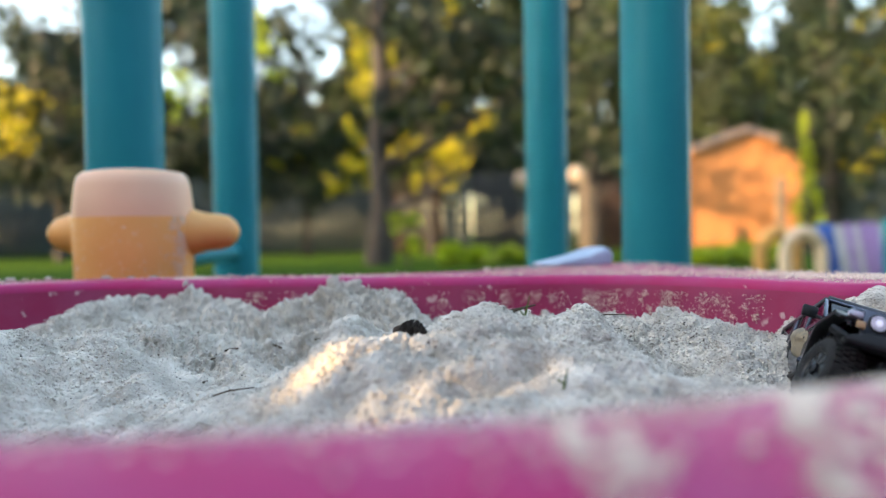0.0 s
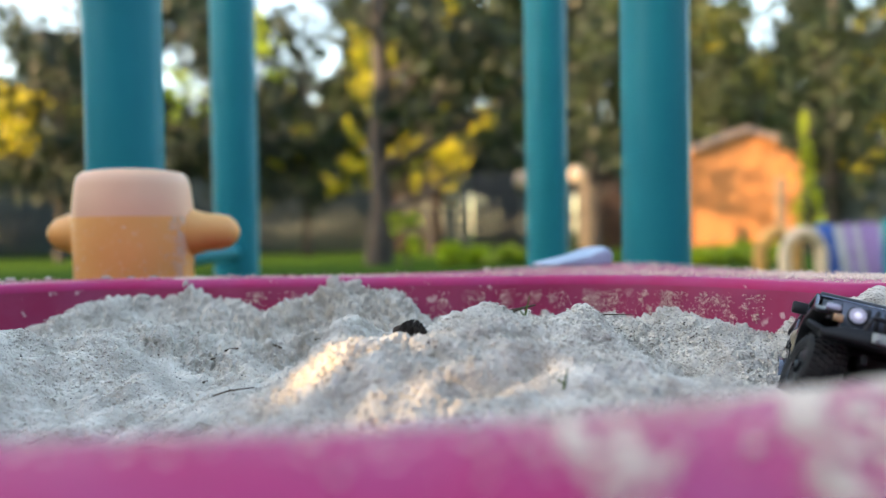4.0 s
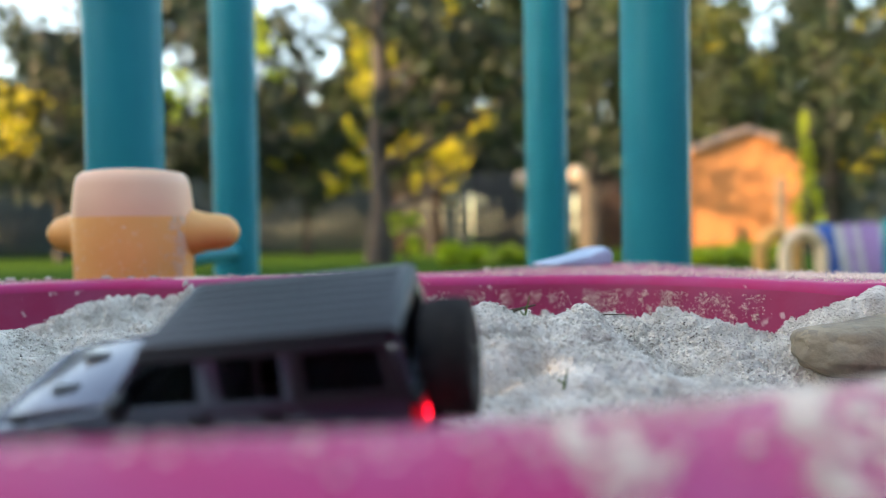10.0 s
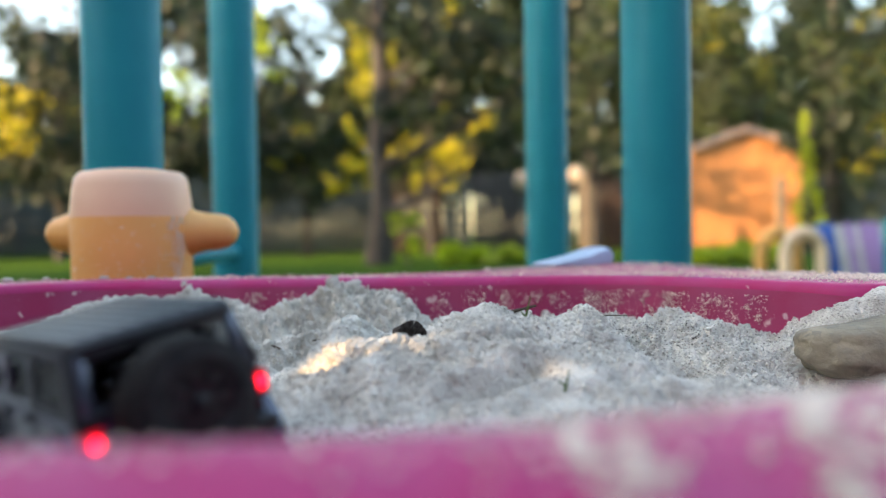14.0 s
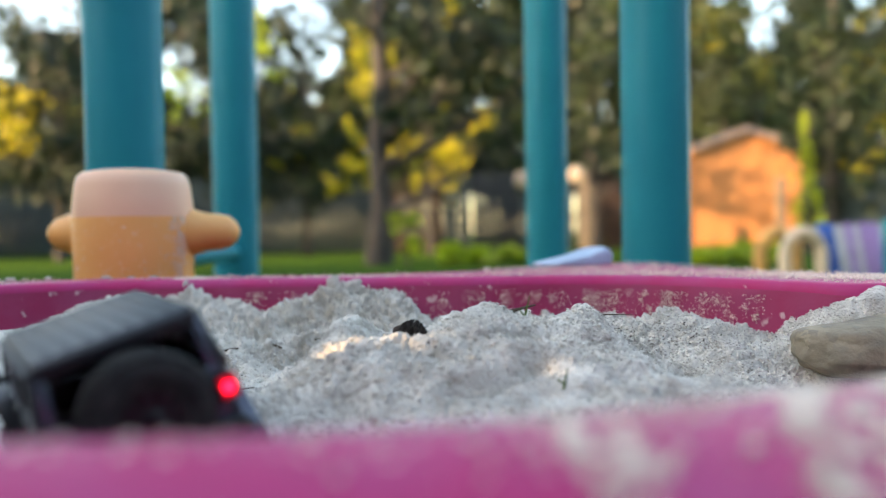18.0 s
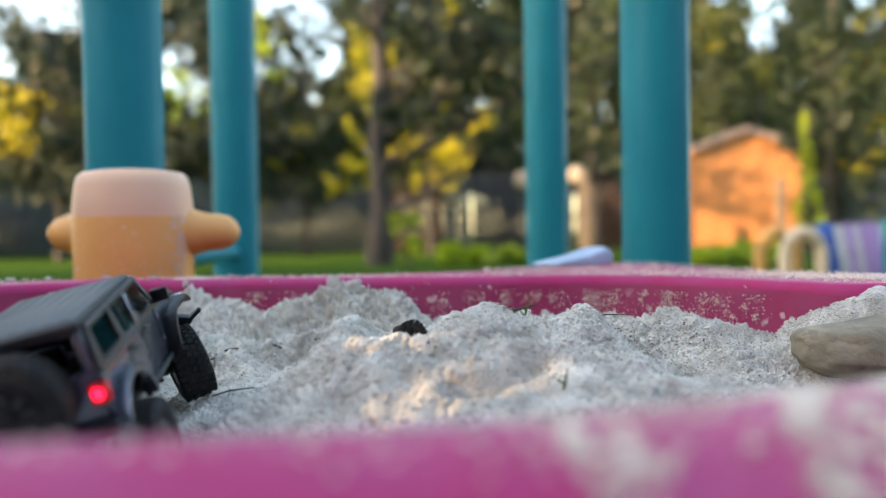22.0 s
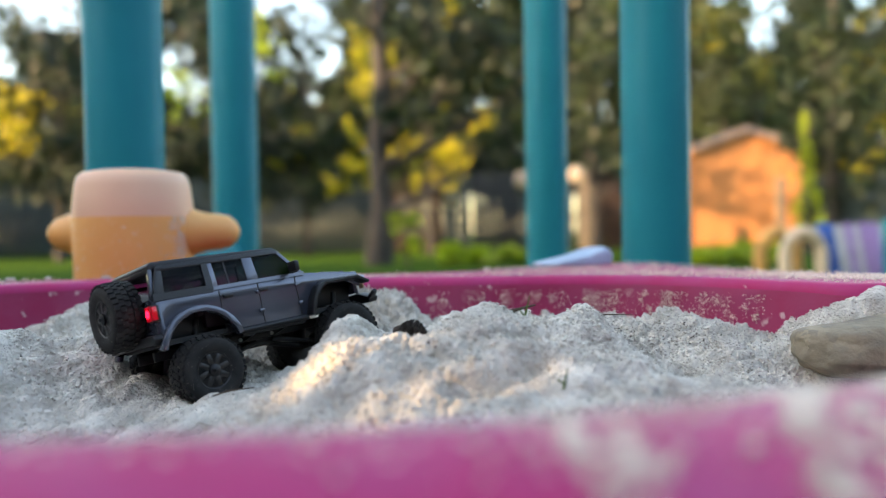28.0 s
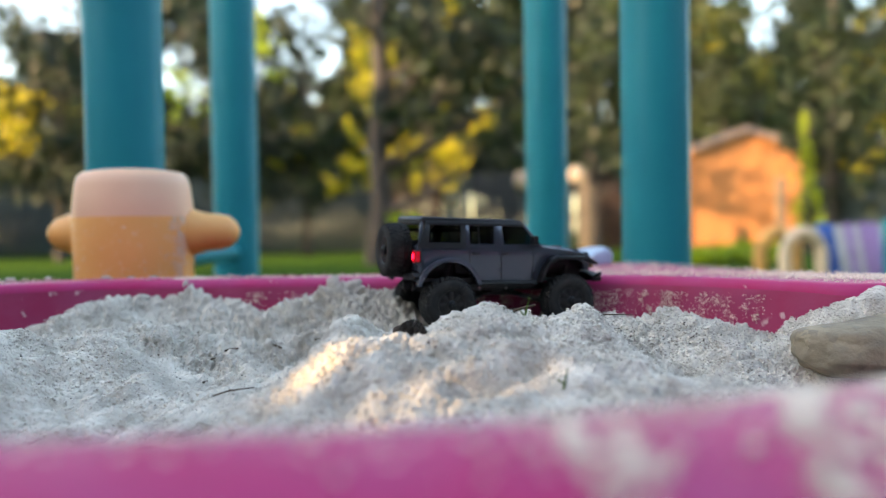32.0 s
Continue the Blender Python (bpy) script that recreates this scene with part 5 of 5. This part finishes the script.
    part("front_bumper", bevelled(prism([(-0.044, 0.0500), (0.044, 0.0500), (0.046, 0.0545), (0.030, 0.0600), (-0.030, 0.0600), (-0.046, 0.0545)], 0.0960, 0.1060, "x"), width=0.0012), "trim", root)
    part("winch_plate", solid(((0.1064, 0, 0.0560), (0.0014, 0.030, 0.0066)), bevel=0.0005), "plate", root, "plain pale grey plate")
    part("bumper_hoop", tube([(0.104, -0.020, 0.058), (0.106, -0.016, 0.0690), (0.106, 0.016, 0.0690), (0.104, 0.020, 0.058)], 0.0016, 8), "trim", root)
    for s in (1, -1):
        part("bumper_tip", bevelled(sheet([(0.095, s * 0.0440, 0.0535), (0.104, s * 0.0440, 0.0550), (0.100, s * 0.0530, 0.0600), (0.096, s * 0.0530, 0.0590)], 0.003), width=0.0006), "trim", root)
        part("tow_hook", tube([(0.106, s * 0.012, 0.054), (0.110, s * 0.012, 0.054), (0.1105, s * 0.012, 0.0575)], 0.0011, 6), "steel", root)
    part("rear_bumper", bevelled(prism([(-0.040, 0.0520), (0.040, 0.0520), (0.043, 0.0560), (0.040, 0.0595), (-0.040, 0.0595), (-0.043, 0.0560)], -0.1040, -0.0960, "x"), width=0.001), "trim", root)
    part("tow_ring", tube([(-0.104, 0.008, 0.054), (-0.1085, 0.008, 0.0535), (-0.1085, 0.014, 0.0535), (-0.104, 0.014, 0.054)], 0.0010, 6), "steel", root)
    # chassis: rails, axles, shocks, links, gearbox
    for s in (1, -1):
        part("chassis_rail", solid(((0.0, s * 0.0145, 0.0435), (0.190, 0.0035, 0.0075)), bevel=0.0006), "trim", root)
        for x, nm in ((-0.067, "rear_shock"), (0.067, "front_shock")):
            sh = part("shock", tube([(x - 0.002, s * 0.0260, 0.030), (x + 0.006, s * 0.0240, 0.066)], 0.0028, 10), "trim", root)
            part("shock_rod", tube([(x - 0.003, s * 0.0262, 0.026), (x - 0.001, s * 0.0258, 0.034)], 0.0011, 8), "steel", sh)
        part("link", tube([(-0.060, s * 0.0205, 0.0245), (-0.008, s * 0.0155, 0.0380)], 0.0019, 8), "trim", root)
        part("link", tube([(0.060, s * 0.0205, 0.0245), (0.008, s * 0.0155, 0.0380)], 0.0019, 8), "trim", root)
        part("rock_slider", tube([(-0.032, s * 0.0385, 0.0465), (0.028, s * 0.0385, 0.0465)], 0.0022, 8), "trim", root)
        for x in (-0.018, 0.012):
            part("slider_arm", tube([(x, s * 0.016, 0.0420), (x, s * 0.0385, 0.0465)], 0.0015, 6), "trim", root)
            part("screw", lathe([(0.0016, 0.0), (0.0016, 0.0012)], 8, "y", shift=(x - 0.004, s * 0.0168 - 0.0006, 0.0425)), "steel", root)
    axles = []
    for x, nm in ((-0.067, "rear_axle"), (0.067, "front_axle")):
        ax = part("axle", tube([(x, -0.031, 0.0272), (x, 0.031, 0.0272)], 0.0042, 12), "trim", root)
        bm = bmesh.new()
        bmesh.ops.create_icosphere(bm, subdivisions=3, radius=0.0085, matrix=Matrix.Translation((x, 0.006, 0.0272)) @ Matrix.Diagonal((1, 0.9, 1, 1)))
        part("differential", bm, "trim", ax)
        axles.append((ax, x))
    part("gearbox", solid(((0.004, 0, 0.0425), (0.034, 0.024, 0.018)), bevel=0.0018), "trim", root)
    part("skid_plate", solid(((0.0, 0, 0.0355), (0.058, 0.027, 0.0022)), bevel=0.0006), "trim", root)
    part("drive_shaft", tube([(-0.060, 0.004, 0.0285), (-0.010, 0.002, 0.0375)], 0.0018, 8), "steel", root)
    part("drive_shaft", tube([(0.060, 0.004, 0.0285), (0.014, 0.002, 0.0375)], 0.0018, 8), "steel", root)
    part("engine_bay", solid(((0.066, 0, 0.0665), (0.050, 0.050, 0.0225)), bevel=0.002), "trim", root)
    part("rear_tub", solid(((-0.066, 0, 0.0640), (0.058, 0.050, 0.020)), bevel=0.002), "trim", root)
    wheels = []
    for x in (-0.067, 0.067):
        for s in (-1, 1):
            w = build_wheel(root, "wheel")
            wheels.append((w, x, s))
    return root, wheels, axles


# ---------------------------------------------------------------- movement
TRUCK_ROWS = [
    (0, pose(0.2970, 0.6031, 0.2517, -18.7, -19.9, -94.9)),
    (1, pose(0.3041, 0.5992, 0.2559, -22.6, -21.1, -100.2)),
    (2, pose(0.3100, 0.5974, 0.2560, -19.9, -20.9, -100.5)),
    (2.5, pose(0.3020, 0.5964, 0.2535, -16.5, -20.8, -102.4)),
    (3, pose(0.3001, 0.6248, 0.2455, -6.4, -15.4, -106.1)),
    (3.5, pose(0.2987, 0.5970, 0.2503, -10.9, -20.5, -105.3)),
    (5.5, pose(0.2535, 0.5804, 0.2766, -22.0, -17.6, -89.9)),
    (6, pose(0.2530, 0.5790, 0.2845, -15.5, -20.0, -109.0)),
    (6.5, pose(0.2074, 0.4676, 0.2917, -26.5, -14.3, -141.0)),
    (7, pose(0.1843, 0.4601, 0.2972, -19.2, -4.1, -141.2)),
    (7.5, pose(0.1330, 0.4430, 0.2945, -19.6, 1.9, -160.2)),
    (8, pose(0.1154, 0.4469, 0.2885, -17.9, -0.5, -159.7)),
    (8.5, pose(0.0769, 0.4222, 0.2888, -14.6, -0.6, -165.5)),
    (9, pose(0.0121, 0.4045, 0.2904, -24.2, 3.4, -171.6)),
    (9.5, pose(-0.0468, 0.3963, 0.2845, -20.2, 6.7, -176.0)),
    (10, pose(-0.0980, 0.4014, 0.2809, -19.7, 4.2, -186.6)),
    (10.5, pose(-0.1368, 0.4119, 0.2737, -20.1, 4.1, -203.6)),
    (11, pose(-0.1667, 0.4229, 0.2728, -18.6, 2.2, -212.3)),
    (11.5, pose(-0.1967, 0.4583, 0.2717, -14.7, -0.6, -222.6)),
    (12, pose(-0.2252, 0.4947, 0.2720, -12.5, -5.2, -226.3)),
    (13, pose(-0.2348, 0.5022, 0.2707, -10.5, -6.1, -227.4)),
    (14, pose(-0.1671, 0.4182, 0.2717, -11.3, 1.7, -225.9)),
    (14.5, pose(-0.1228, 0.3735, 0.2675, -14.5, -1.6, -224.6)),
    (16.5, pose(-0.1648, 0.4388, 0.2733, -17.1, -1.6, -236.5)),
    (17, pose(-0.1652, 0.4395, 0.2732, -17.3, -1.7, -236.7)),
    (18, pose(-0.1650, 0.4390, 0.2733, -17.3, -1.7, -236.7)),
    (18.5, pose(-0.2065, 0.5303, 0.2733, -17.9, -9.7, -242.6)),
    (19, pose(-0.2088, 0.5331, 0.2784, -17.2, -12.1, -253.5)),
    (20, pose(-0.2245, 0.5834, 0.2779, -15.5, -13.4, -259.8)),
    (21, pose(-0.2170, 0.5551, 0.2784, -13.8, -11.9, -259.4)),
    (22, pose(-0.2090, 0.5168, 0.2791, -14.0, -10.3, -261.9)),
    (23, pose(-0.2093, 0.5328, 0.2805, -13.0, -10.6, -259.1)),
    (24, pose(-0.2191, 0.5700, 0.2774, -13.7, -11.8, -261.2)),
    (25, pose(-0.2193, 0.4982, 0.2706, -6.0, -12.4, -275.7)),
    (25.5, pose(-0.2089, 0.4726, 0.2668, -10.7, -8.0, -279.8)),
    (27.5, pose(-0.1580, 0.6600, 0.2905, -11.4, -6.1, -310.0)),
    (28, pose(-0.1540, 0.6800, 0.2925, -11.7, -5.5, -315.0)),
    (29, pose(-0.1330, 0.7200, 0.2995, -10.8, -4.1, -315.0)),
    (29.5, pose(-0.0850, 0.7700, 0.3050, -7.0, -10.6, -324.0)),
    (30, pose(-0.0495, 0.7840, 0.3070, -2.8, -11.4, -333.0)),
    (31, pose(0.0155, 0.7930, 0.3085, -14.7, -5.2, -350.5)),
    (32, pose(0.0500, 0.8480, 0.3215, 1.7, 1.5, -338.0)),
]
STEER = [(0, 10), (3, 0), (3.5, 10), (5.5, 10), (7, -8), (9, 4), (11, -5), (13, -12), (14, -10), (16.5, 0), (18, 0), (19, -28), (20, -30), (20.6, -20), (21, 8), (21.5, 12),
         (22, 22), (22.6, -20), (23, -28), (23.6, -10), (24, 8), (24.6, 18), (25, 18), (25.5, 10), (27.5, -6), (29, -4), (30, -8), (32, -4)]


# seconds, lean of the rear axle and of the front axle on their springs
LEAN = [(0, 0, -10), (2.5, 0, -10), (3, 0, 0), (3.5, 0, -10), (5.5, 0, -8), (6, 0, -3), (6.5, 0, 3), (7, 0, 0), (18.5, 0, 0), (19, 0, 3), (20, 0, 5), (22, 0, -4), (24, 0, 1),
        (25, 0, 0), (25.5, 0, -4), (27.5, 1, 0), (28, 3, -2), (29, -3, -4), (30, -11, 1), (31, -2, 0), (32, -2, -4)]


def lean_at(t, front):
    return float(np.interp(t, [r[0] for r in LEAN], [r[2 if front else 1] for r in LEAN]))


def steer_at(t):
    for (t0, a), (t1, b) in zip(STEER, STEER[1:]):
        if t0 <= t <= t1:
            return a + (b - a) * (t - t0) / (t1 - t0)
    return STEER[-1][1]


def motions():
    walk(truck, TRUCK_ROWS)
    # the wheels roll by the way that the truck covers along its own length
    turns, spin = [], 0.0
    for (t0, a), (t1, b) in zip(TRUCK_ROWS, TRUCK_ROWS[1:]):
        ahead = (b.translation - a.translation).dot(((a.to_3x3() + b.to_3x3()) @ Vector((1, 0, 0))).normalized())
        angle = math.degrees(ahead / 0.0272)
        k = max(1, int(abs(angle) / 60) + 1, int((t1 - t0) / 0.25))
        for i in range(k):
            turns.append((t0 + (t1 - t0) * i / k, spin + angle * i / k))
        spin += angle
    turns.append((TRUCK_ROWS[-1][0], spin))
    for w, x, s in truck_wheels:
        face = pose(0, 0, 0) if s < 0 else pose(0, 0, 0, 0, 0, 180)
        rows = []
        for t, a in turns:
            st = steer_at(t) if x > 0 else 0
            rows.append((t, pose(0, 0, 0.0272, lean_at(t, x > 0), 0, 0) @ pose(x, s * 0.0400, 0, 0, 0, st) @ pose(0, 0, 0, 0, a, 0) @ face))
        walk(w, rows)
    for ax, x in truck_axles:
        walk(ax, [(r[0], pose(0, 0, 0.0272, lean_at(r[0], x > 0), 0, 0) @ pose(0, 0, -0.0272)) for r in LEAN])


# ---------------------------------------------------------------- small things
def scatter(name, label, mat, spots, sizes, seed, stretch=0.7):
    """Many tiny rough grains, as one object."""
    rng = np.random.default_rng(seed)
    v0 = np.array([(1, 0, 0), (-1, 0, 0), (0, 1, 0), (0, -1, 0), (0, 0, 1), (0, 0, -1)], float)
    f0 = np.array([(0, 2, 4), (2, 1, 4), (1, 3, 4), (3, 0, 4), (2, 0, 5), (1, 2, 5), (3, 1, 5), (0, 3, 5)])
    n = len(spots)
    jit = 1 + 0.28 * rng.normal(size=(n, len(v0), 1))
    v = v0[None] * jit * sizes[:, None, None]
    a = rng.uniform(0, 2 * math.pi, n)[:, None]
    u, w = v[:, :, 0] * np.cos(a) - v[:, :, 2] * np.sin(a), v[:, :, 0] * np.sin(a) + v[:, :, 2] * np.cos(a)
    t = v[:, :, 1].copy()
    v[:, :, 0], v[:, :, 1], v[:, :, 2] = u * np.cos(a) - t * np.sin(a), u * np.sin(a) + t * np.cos(a), w * stretch
    v += spots[:, None, :]
    f = (f0[None] + (np.arange(n) * len(v0))[:, None, None]).reshape(-1, 3)
    me = bpy.data.meshes.new(name)
    me.vertices.add(n * len(v0))
    me.vertices.foreach_set("co", v.ravel())
    me.loops.add(f.size)
    me.loops.foreach_set("vertex_index", f.ravel())
    me.polygons.add(len(f))
    me.polygons.foreach_set("loop_start", np.arange(len(f)) * 3)
    me.update(calc_edges=True)
    me.materials.append(M[mat])
    return tagged(new(name, me), label, "sand grains" if "crumb" in mat else "debris", kind="stuff")


def on_sand(x, y):
    return float(sand_points(np.array([x]), np.array([y]))[0, 2])


def build_details():
    rng = np.random.default_rng(5)
    # crumbs of damp sand all over the mounds
    n = 160000
    x, y = rng.uniform(-0.42, 0.34, n), 0.34 + 0.54 * rng.random(n) ** 1.2
    keep = field(x, y, 0.07, 21) + 0.7 * field(x, y, 0.022, 22) + 0.5 * rng.normal(size=n) > 0.05
    x, y = x[keep], y[keep]
    s = 0.0004 + 0.0014 * rng.random(len(x)) ** 3
    p = sand_points(x, y)
    p[:, 2] += s * 0.25
    scatter("sand_crumbs", "small damp crumbs of pale sand", "crumb", p, s, 6, 0.85)
    # dark bits of bark and needles, thickest along the back of the mound
    xs, ys = [rng.uniform(-0.42, 0.32, 260)], [rng.uniform(0.36, 0.86, 260)]
    xs.append(rng.normal(0.19, 0.050, 1300)); ys.append(rng.normal(0.700, 0.014, 1300))
    xs.append(rng.normal(-0.22, 0.09, 500)); ys.append(rng.normal(0.66, 0.05, 500))
    x, y = np.concatenate(xs), np.concatenate(ys)
    s = 0.00025 + 0.0010 * rng.random(len(x)) ** 2.5
    s[260:] *= 0.85
    scatter("bark_bits", "dark bits of bark lying on the sand", "bark", sand_points(x, y), s, 7, 0.6)
    # grains stuck on the rim, in speckled splotches on the near side
    pts = []
    for cx, cy, sx_, sy_, k in ((0.036, 0.192, 0.005, 0.009, 1500), (0.043, 0.180, 0.004, 0.006, 500), (0.105, 0.242, 0.008, 0.010, 3200), (0.100, 0.212, 0.006, 0.014, 2400), (0.138, 0.256, 0.010, 0.010, 2800),
                                (0.115, 0.222, 0.012, 0.016, 2200), (0.094, 0.182, 0.005, 0.010, 500), (0.07, 0.215, 0.025, 0.014, 600), (0.0, 0.195, 0.05, 0.012, 320), (-0.08, 0.195, 0.06, 0.012, 200)):
        x, y = rng.normal(cx, sx_, k), rng.normal(cy, sy_, k)
        keep = field(x, y, 0.006, 61) + 0.8 * field(x, y, 0.0025, 62) > -0.05
        x, y = x[keep], y[keep]
        pts.append(np.stack([x, y, rim_height(x, y)], 1))
    for cx, cy, sx_, sy_, k in ((0.24, 0.90, 0.05, 0.03, 900), (0.36, 0.84, 0.03, 0.03, 1300), (0.42, 0.78, 0.035, 0.03, 2200), (0.49, 0.72, 0.03, 0.03, 1200), (0.20, 1.0, 0.05, 0.05, 400), (-0.10, 0.93, 0.06, 0.02, 500),
                                (-0.24, 0.95, 0.08, 0.025, 400), (-0.29, 0.925, 0.015, 0.02, 700), (-0.50, 0.92, 0.04, 0.03, 300), (0.05, 0.93, 0.06, 0.03, 300)):
        pts.append(np.stack([rng.normal(cx, sx_, k), rng.normal(cy, sy_, k), np.full(k, RIM_Z + 0.0005)], 1))
    k = 9000
    pts.append(np.stack([rng.uniform(0.05, 0.60, k), rng.uniform(0.68, 1.25, k), np.full(k, RIM_Z + 0.0004)], 1))
    p = np.concatenate(pts)
    ins, outs = closed_curve(INNER, 6), closed_curve(OUTER, 6)
    p = p[~inside(p[:, 0], p[:, 1], ins + (ins - ins.mean(axis=0)) * 0.03) & inside(p[:, 0], p[:, 1], outs - (outs - outs.mean(axis=0)) * 0.03)]
    s = np.where(p[:, 1] < 0.4, 0.00044, 0.0004) * (1 + 3.5 * rng.random(len(p)) ** 3)
    scatter("rim_sand", "dry sand grains scattered along the plastic rim", "dry_crumb", p, s, 8, 0.6)
    # dried splashes of sand on the far inner wall
    ins = closed_curve(INNER, 30)
    centre = ins.mean(axis=0)
    grains = []
    for k in range(70):
        i = int(rng.integers(10.3 * 30, 14.2 * 30))
        zc, r = rng.uniform(0.315, 0.358), rng.uniform(0.002, 0.007)
        along = (ins[(i + 1) % len(ins)] - ins[i])
        along = along / np.linalg.norm(along)
        inward = np.array([along[1], -along[0]])
        inward = inward if inward @ (centre - ins[i]) > 0 else -inward
        for _ in range(int(90 * r / 0.006) + 8):
            a, h = rng.normal(0, r), rng.normal(0, r * 1.3)
            q = ins[i] + along * a + inward * (0.0076 + 0.155 * (0.352 - (zc + h)))
            grains.append((q[0], q[1], zc + h))
    grains = np.array(grains)
    grains = grains[(grains[:, 2] < 0.358) & (grains[:, 2] > 0.29)]
    scatter("wall_sand", "dried sand splashes stuck to the inner wall", "dry_crumb", grains, 0.0003 + 0.0007 * rng.random(len(grains)) ** 2, 9, 0.9)
    # dry sand caught on the play drum, in runs below the cap
    n, few = 2400, 500
    a = np.radians(np.concatenate([rng.normal(-24, 6, n), rng.uniform(-170, 10, few)]))
    h = np.concatenate([0.448 - 0.10 * rng.random(n) ** 1.2, 0.36 + 0.088 * rng.random(few)])
    keep = field(a * 0.08, h * 0.25, 0.0035, 71) + 0.6 * field(a * 0.08, h, 0.006, 72) + 0.5 * rng.normal(size=len(a)) > 0.25
    a, h = a[keep], h[keep]
    r = 0.0786 + 0.0026 * (h - 0.30) / 0.1475
    scatter("drum_sand", "dry sand grains stuck to the orange drum", "dry_crumb", np.stack([-0.432 + r * np.cos(a), 1.125 + r * np.sin(a), h], 1),
            0.0005 + 0.0011 * rng.random(len(a)) ** 3, 13, 0.9)
    # pine cone
    root = tagged(new("pine_cone"), "small dark open pine cone on the sand", "pine cone")
    part("cone_core", lathe([(0.002, -0.011), (0.005, -0.006), (0.006, 0.0), (0.004, 0.007), (0.001, 0.011)], 12, "x"), "cone", root)
    for i in range(9):
        for j in range(7):
            a = 2 * math.pi * (j + 0.5 * (i % 2)) / 7
            xx = -0.0095 + 0.0023 * i
            r = 0.0095 * math.sin(math.pi * (i + 1.3) / 10.5)
            rot = Matrix.Rotation(a, 3, "X")
            part("scale", sheet([tuple(rot @ Vector(c)) for c in ((xx, -0.0014, 0.002), (xx, 0.0014, 0.002), (xx + 0.003, 0.0024, r), (xx + 0.003, -0.0024, r))], 0.0008), "cone", root, smooth=False)
    root.matrix_basis = pose(-0.026, 0.589, on_sand(-0.026, 0.589) + 0.0070, 10, 8, -20) @ Matrix.Scale(1.1, 4)
    # twigs, needles and blades of grass
    for lab, x, y, ln, turn, tilt, r in (("thin dark twig lying on the mound", 0.056, 0.636, 0.036, 8, -16, 0.0013), ("thin dark twig lying on the mound", 0.125, 0.640, 0.05, -8, -3, 0.0005),
                                         ("thin dark needle lying on sand", -0.152, 0.575, 0.03, 18, -8, 0.0006), ("thin dark needle lying on sand", -0.19, 0.50, 0.02, 60, 0, 0.0005),
                                         ("thin dark needle lying on sand", -0.25, 0.70, 0.02, 40, 0, 0.0005), ("thin dark needle lying on sand", -0.15, 0.72, 0.018, -30, 0, 0.0006),
                                         ("thin dark twig lying on the mound", -0.045, 0.675, 0.02, 30, -10, 0.0007)):
        tw = part("twig", tube([(-ln / 2, 0, 0), (-ln * 0.1, 0.001, 0.0012), (ln / 2, 0, 0)], [r, r * 1.2, r * 0.6], 6), "twig")
        tagged(tw, lab, "twig")
        tw.matrix_basis = pose(x, y, on_sand(x, y) + 0.0016, 0, tilt, turn)
    rnd = random.Random(17)
    for k in range(16):
        x, y, ln = rnd.uniform(-0.24, -0.09), rnd.uniform(0.66, 0.80), rnd.uniform(0.006, 0.016)
        tw = part("twig", tube([(-ln / 2, 0, 0), (0, 0.0008, 0.0006), (ln / 2, 0, 0)], [0.0009, 0.0011, 0.0006], 6), "twig")
        tagged(tw, "short dark splinter of bark lying on sand", "twig", "bark splinters")
        tw.matrix_basis = pose(x, y, on_sand(x, y) + 0.001, 0, rnd.uniform(-20, 20), rnd.uniform(0, 180))
    for x, y, h, ln in ((0.072, 0.487, 0.015, 24), (0.076, 0.490, 0.008, -20), (0.060, 0.60, 0.018, 25), (0.063, 0.602, 0.010, -10)):
        b = part("grass_blade", sheet([(-0.0011, 0, 0), (0.0011, 0, 0), (0.0003 - 0.004, 0.002, h), (-0.0003 - 0.004, 0.002, h)], 0.0003), "blade", smooth=False)
        tagged(b, "single green grass blade in the sand", "grass blade")
        b.matrix_basis = pose(x, y, on_sand(x, y) - 0.002, ln * 0.5, ln, 20)
    # clods beside the mound
    for x, y, r, seed in ((-0.050, 0.555, 0.006, 1.1), (-0.032, 0.565, 0.004, 2.2), (-0.098, 0.525, 0.004, 3.0), (0.0, 0.56, 0.005, 4.1), (-0.10, 0.49, 0.005, 7.7), (-0.118, 0.50, 0.004, 8.1)):
        c = pebble("sand_clod", "crumbly clod of damp pale sand", "sand", x, y, on_sand(x, y), r, r * 0.8, r * 0.55, seed)
        tagged(c, category="sand clod", group="sand clods")
    for x, y, r, seed in ((-0.505, 0.935, 0.008, 1.7), (-0.520, 0.925, 0.010, 2.9), (-0.470, 0.955, 0.006, 3.6), (-0.405, 0.962, 0.007, 4.4), (-0.372, 0.955, 0.005, 5.2), (-0.345, 0.955, 0.006, 6.3)):
        c = pebble("sand_clod", "crumbly clod of dry sand lying on the rim", "sand", x, y, RIM_Z + r * 0.15, r * 0.75, r * 0.6, r * 0.36, seed)
        tagged(c, category="sand clod", group="sand clods")


build_ground()
build_sandbox()
build_sand()
build_posts()
build_capstan()
build_scoop()
pebble("flat_stone", "flat brown river stone half buried in sand", "rock", 0.371, 0.650, 0.323, 0.088, 0.040, 0.025, 3.3, 6)
build_background()
build_shed()
build_play_panel()
build_shade_wall()
build_surroundings()
truck, truck_wheels, truck_axles = build_truck()
build_details()
motions()
